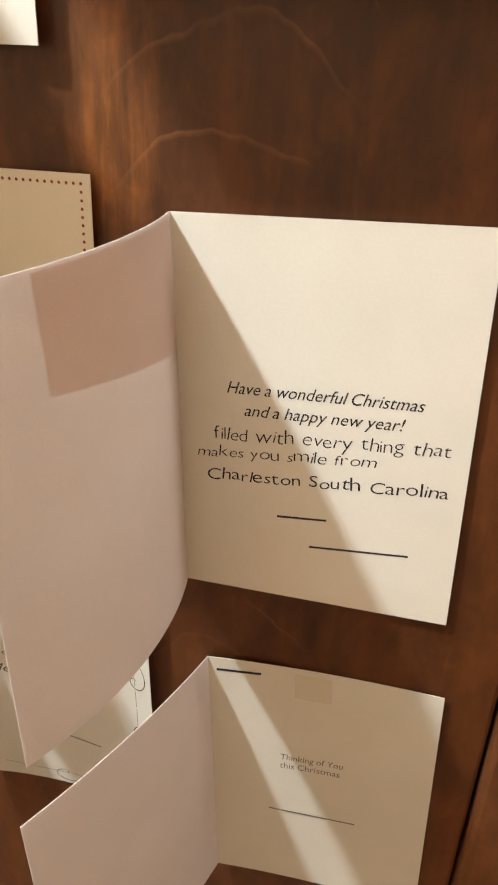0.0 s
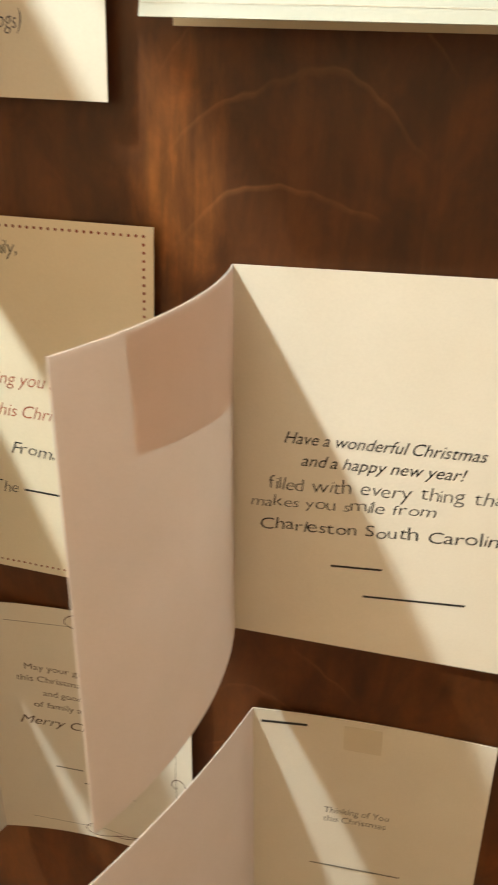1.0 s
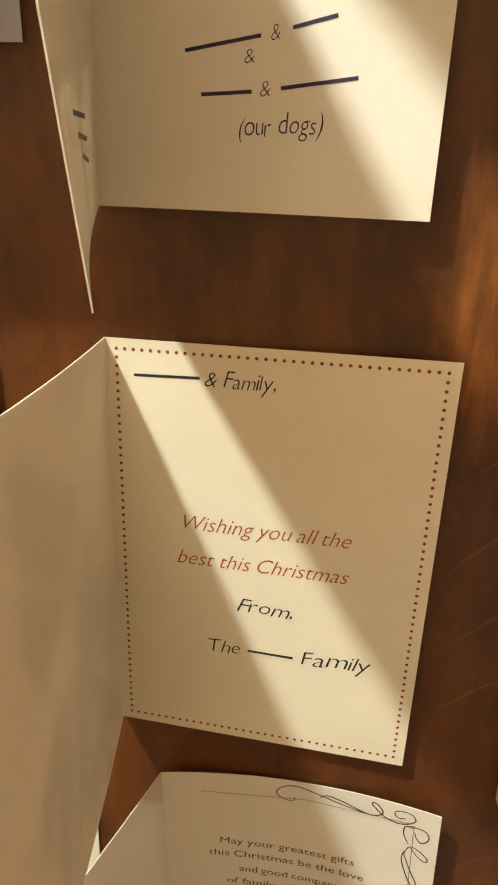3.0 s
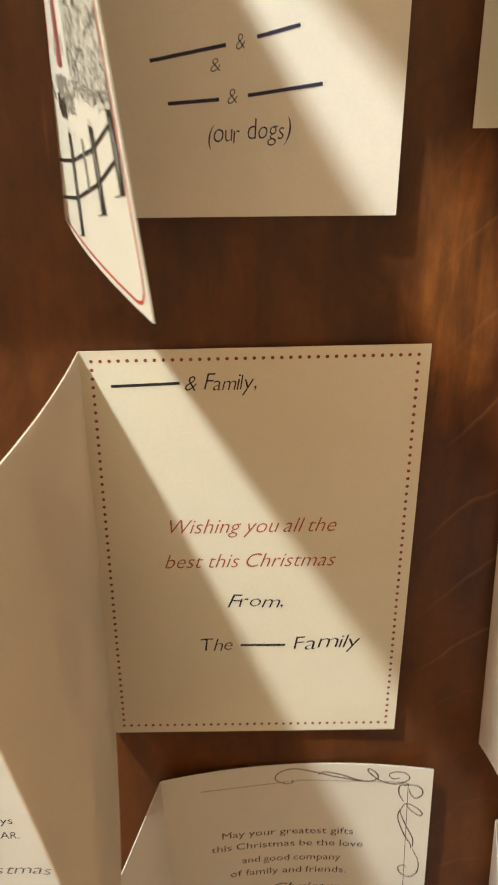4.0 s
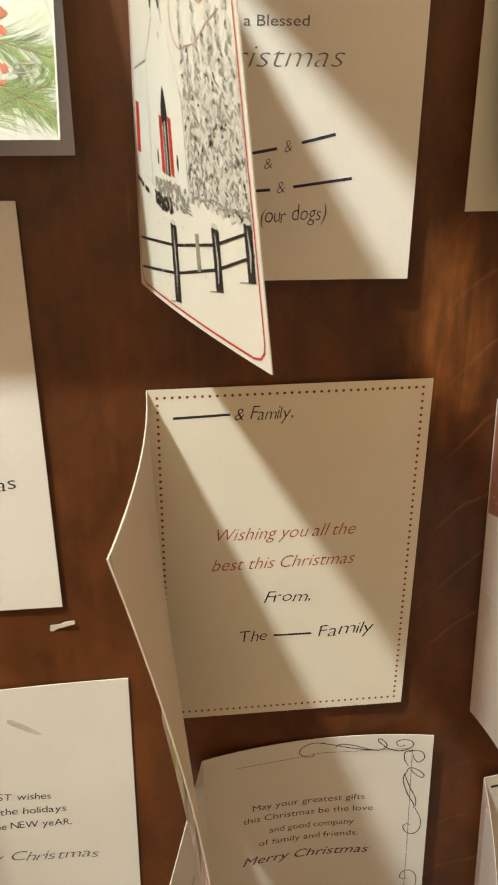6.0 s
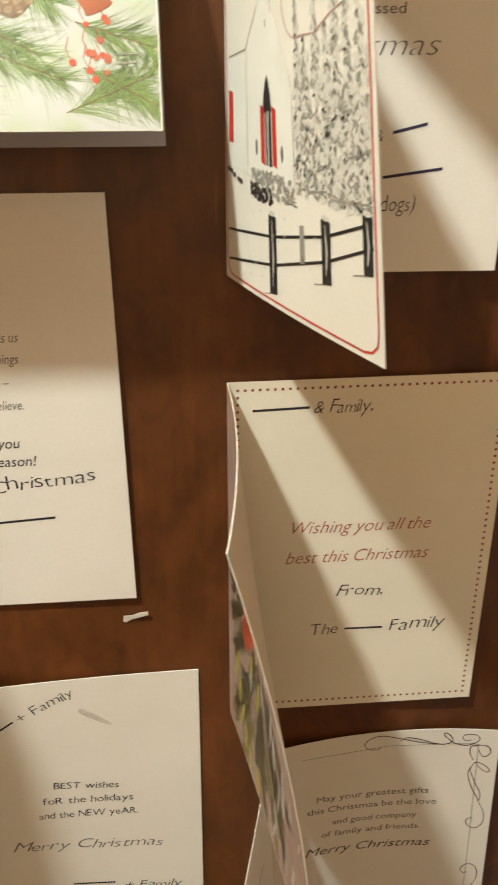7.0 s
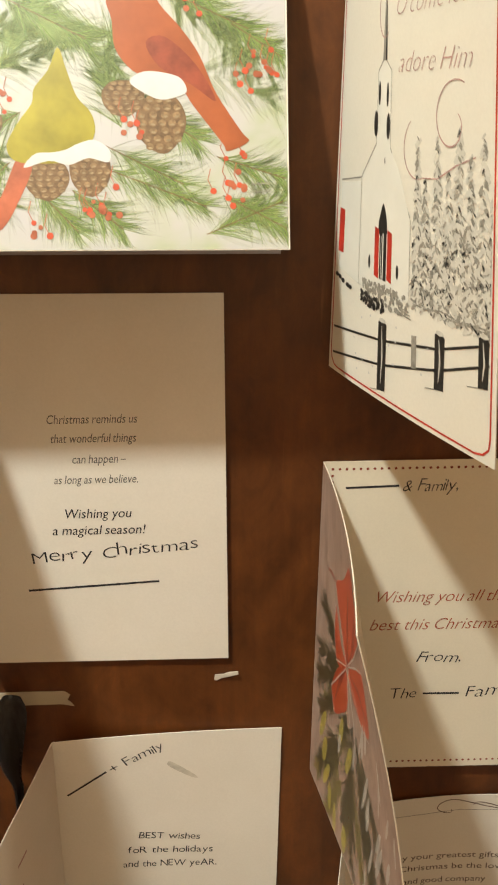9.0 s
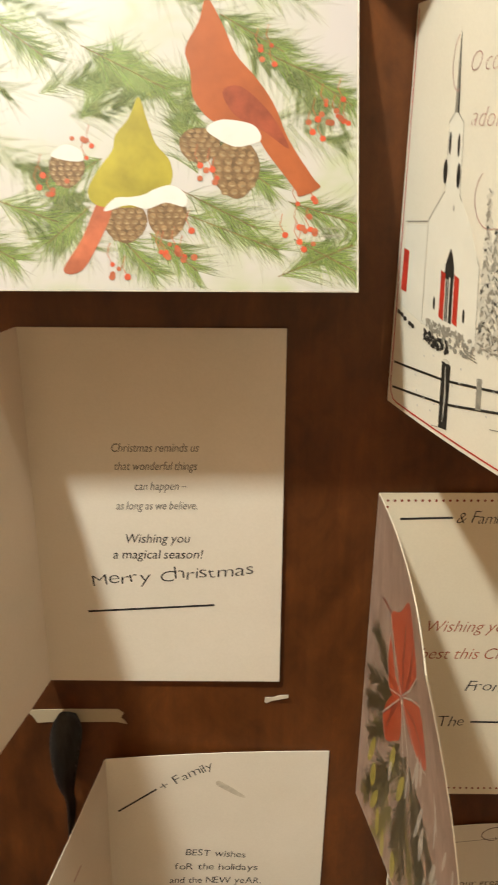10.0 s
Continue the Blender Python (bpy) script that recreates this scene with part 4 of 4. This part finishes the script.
# white patches paint in the light that the curled-out corner catches
k_print("lit_corner", [[(129.6, 178.3), (132.4, 178.3), (132.4, 173.2), (131.2, 174.6)]], SNOW, 9, "white corner, caught light painted on")
printed("lit_corner", card_k.front, [[(0.1304, 0.1787), (0.1328, 0.1787), (0.1328, 0.1738), (0.1318, 0.1752)]], SNOW, card_k.front_ob, 1)

# cover of the new-year card: dark red above, black below it, pale foot
def a_print(name, polys, material, layer, label="", kind="", fine=0.012):
    ob = printed(name, card_a.front, [[(u / 1000.0, v / 1000.0) for u, v in poly] for poly in polys], material, card_a.front_ob, layer, True, label, fine)
    return tagged(ob, kind=kind)


a_print("cover_red", [[(1, 122), (18, 125), (96, 139), (98, 178.5), (1, 178.5)]], paper("cover_red_print", (0.2, 0.05, 0.04), 0.8, 0.25, None, (0.70, 0.47, 0.37)), 1)
a_print("cover_red_edge", [[(96, 108), (126.5, 112), (126.5, 178.5), (97, 178.5), (96, 139)]], paper("cover_edge_print", (0.2, 0.03, 0.022), 0.86, 0.25, None, (0.99, 0.97, 0.95)), 1, "dark red edge of the cover")
a_print("cover_black", [[(1, 78), (126.5, 74), (126.5, 111.6), (96, 107.6), (96, 138), (18, 124.6), (1, 121.6)]], paper("cover_black_print", (0.022, 0.02, 0.02), 0.92, 0.2, None, (0.99, 0.97, 0.95)), 1, "black band of the cover")
a_print("cover_foot", [[(1, 1), (126.5, 1), (126.5, 73.6), (1, 77.6)]], paper("cover_foot_print", (0.6, 0.5, 0.4), 0.8, 0.2, None, (0.99, 0.97, 0.95), 0.4), 1, "grey-brown mottled foot of the cover")
a_print("snowflake_print", [disc(rng.uniform(4, 122), rng.uniform(100, 176), rng.uniform(0.4, 1.0), n=7) for _ in range(110)], paper("snowflake_white_print", (0.85, 0.85, 0.85), 0.93, 0.2, None, (1.0, 1.0, 1.0)), 2, "", "stuff", 0.0)
printed("cover_red", card_b.front, [[(0.001, 0.03), (0.012, 0.03), (0.012, 0.165), (0.001, 0.165)]], paper("card_edge_red_print", (0.3, 0.04, 0.03), 0.85, 0.25, None, (0.97, 0.94, 0.92)), card_b.front_ob, 1, True, fine=0.012)


# the white and orange card that opens upwards
def d_print(name, polys, material, layer, label="", kind=""):
    ob = printed(name, card_d.front, [[(0.131 - z / 1000.0, x / 1000.0) for x, z in poly] for poly in polys], material, card_d.front_ob, layer, True, label, 0.02)
    return tagged(ob, kind=kind)


d_print("cover_orange", [[(0.5, 22), (177.5, 22), (177.5, 126), (0.5, 126)]], ink("orange_print", (0.66, 0.22, 0.06), 0.4, 0.35, 40), 1, "blurry orange and yellow picture")
d_print("white_strip", [[(0.5, 18.5), (40, 20.5), (90, 18), (177.5, 19.5), (177.5, 22.5), (0.5, 22.5)]], ink("pale_orange_print", (0.75, 0.5, 0.25), 0.4, 0.3, 60), 2)
for x0, x1 in ((14, 30), (34, 52), (57, 64), (70, 92), (98, 110), (116, 150)):
    d_print("lettering_bar", stroke([(x0, 9), (x1, 9.4)], 2.2), PRINT_GREY, 1)
for z in (4, 12.5, 16.2):
    d_print("grain_line", stroke([(0.5, z), (60, z + 0.4), (177, z - 0.3)], 0.35), PRINT_PALE, 2)

# ---- tape, scuff and ribbon ----
TAPE = paper("masking_tape", (0.52, 0.46, 0.35), 0.3)
CLEAR_TAPE, nt, out = node_material("clear_tape")
tape_bsdf = add(nt, "ShaderNodeBsdfPrincipled", Roughness=0.25)
tape_bsdf.inputs["Base Color"].default_value = (0.75, 0.7, 0.58, 1)
clear = nt.nodes.new("ShaderNodeBsdfTransparent")
clear.inputs["Color"].default_value = (0.985, 0.975, 0.95, 1)
blend = nt.nodes.new("ShaderNodeMixShader")
blend.inputs[0].default_value = 0.07
nt.links.new(clear.outputs[0], blend.inputs[1])
nt.links.new(tape_bsdf.outputs[0], blend.inputs[2])
nt.links.new(blend.outputs[0], out.inputs["Surface"])


def torn_strip(name, outline, material, label, y, thick=0.0004, curl=0.0):
    """A small torn strip lying on the door; curl lifts its far end."""
    bm = bmesh.new()
    xs = [p[0] for p in outline]
    lo, hi = min(xs), max(xs)
    front = [bm.verts.new((x, y - thick - curl * ((x - lo) / (hi - lo)) ** 2, z)) for x, z in outline]
    back = [bm.verts.new((v.co.x, v.co.y + thick, v.co.z)) for v in front]
    bm.faces.new(front)
    bm.faces.new(list(reversed(back)))
    n = len(outline)
    for i in range(n):
        bm.faces.new((front[i], back[i], back[(i + 1) % n], front[(i + 1) % n]))
    bmesh.ops.recalc_face_normals(bm, faces=bm.faces)
    return tagged(part(name, bm, material), label, "tape")


torn_strip("tape_scrap", [(-0.3165, 1.3718), (-0.3152, 1.3712), (-0.3125, 1.3728), (-0.3095, 1.3735), (-0.3040, 1.3757), (-0.3042, 1.3775), (-0.3085, 1.3766), (-0.3115, 1.3752), (-0.3160, 1.3748)], paper("white_tape", (0.62, 0.57, 0.5), 0.2), "small torn scrap of white tape stuck on the door", WALL - 0.0003, 0.0003, 0.0015)
torn_strip("tape_scrap", [(-0.4425, 1.3665), (-0.4385, 1.3625), (-0.4365, 1.3585), (-0.4300, 1.3590), (-0.3950, 1.3592), (-0.3890, 1.3578), (-0.3905, 1.3602), (-0.3922, 1.3618), (-0.3905, 1.3648), (-0.3935, 1.3672), (-0.4200, 1.3672)], TAPE, "torn strip of masking tape holding a black ribbon", WALL - 0.0003)
torn_strip("clear_tape", [(-0.0385, 1.2435), (-0.0195, 1.2450), (-0.0205, 1.2610), (-0.0393, 1.2595)], CLEAR_TAPE, "strip of clear tape on the small card's upper edge", WALL - 0.0075, 0.0002)
(su, sv), (tu, tv) = card_h.local(-0.341, 1.322), card_h.local(-0.328, 1.312)
printed("scuff", card_h.back, [blob([(su - 0.001, sv), (su + 0.002, sv + 0.0004), (tu + 0.0015, tv), (tu - 0.001, tv - 0.0006), (su + 0.001, sv - 0.003)])], ink("scuff_grey", (0.58, 0.54, 0.47)), card_h.back_ob, 1, label="small grey scuff")

# black ribbon: folded loop below the tape that narrows and twists as it hangs
ribbon_mat, nt, out = node_material("black_satin")
rb_bsdf = add(nt, "ShaderNodeBsdfPrincipled", Roughness=0.3)
weave = noise_tex(nt, mapped(nt, (600, 600, 40)), 1.0, 3)
nt.links.new(ramp(nt, weave, [(0.3, (0.012, 0.012, 0.013)), (0.7, (0.03, 0.03, 0.032))]), rb_bsdf.inputs["Base Color"])
nt.links.new(rb_bsdf.outputs[0], out.inputs["Surface"])
bm = bmesh.new()
rows_of = []
for i in range(29):
    k = i / 28
    half = 0.003 + 0.0068 * max(0.0, 1 - k / 0.5) ** 0.9
    if i < 4:
        half *= (0.45, 0.74, 0.9, 0.97)[i]
    cx = -0.4185 - 0.006 * k
    outw = 0.002 + 0.013 * math.sin(math.pi * min(1, k * 1.5 + 0.1)) * (1 - 0.4 * k)
    twist = radians(80 * k)
    row = []
    for j in range(9):
        q = j / 4 - 1
        row.append(bm.verts.new((cx + half * q * math.cos(twist), WALL - outw - 0.003 * (1 - q * q) + half * q * math.sin(twist), 1.3705 - 0.105 * k - 0.0015 * q * q + 0.002 * (1 - q * q) * (1 - k))))
    rows_of.append(row)
for ra, rb2 in zip(rows_of, rows_of[1:]):
    for j in range(8):
        f = bm.faces.new((ra[j], ra[j + 1], rb2[j + 1], rb2[j]))
        f.smooth = True
bmesh.ops.solidify(bm, geom=bm.faces, thickness=0.0006)
bmesh.ops.recalc_face_normals(bm, faces=bm.faces)
tagged(part("ribbon", bm, ribbon_mat), "black satin ribbon taped to the door and hanging down", "ribbon")

h_lines = []
for k in range(3):
    h_lines += stroke([(0.040 + 0.006 * k, 0.150 - 0.014 * k), (0.100 - 0.004 * k, 0.151 - 0.014 * k)], 0.0014)
tagged(printed("written_line", card_h.front, h_lines, ROSE_INK, card_h.front_ob, 1), kind="stuff")
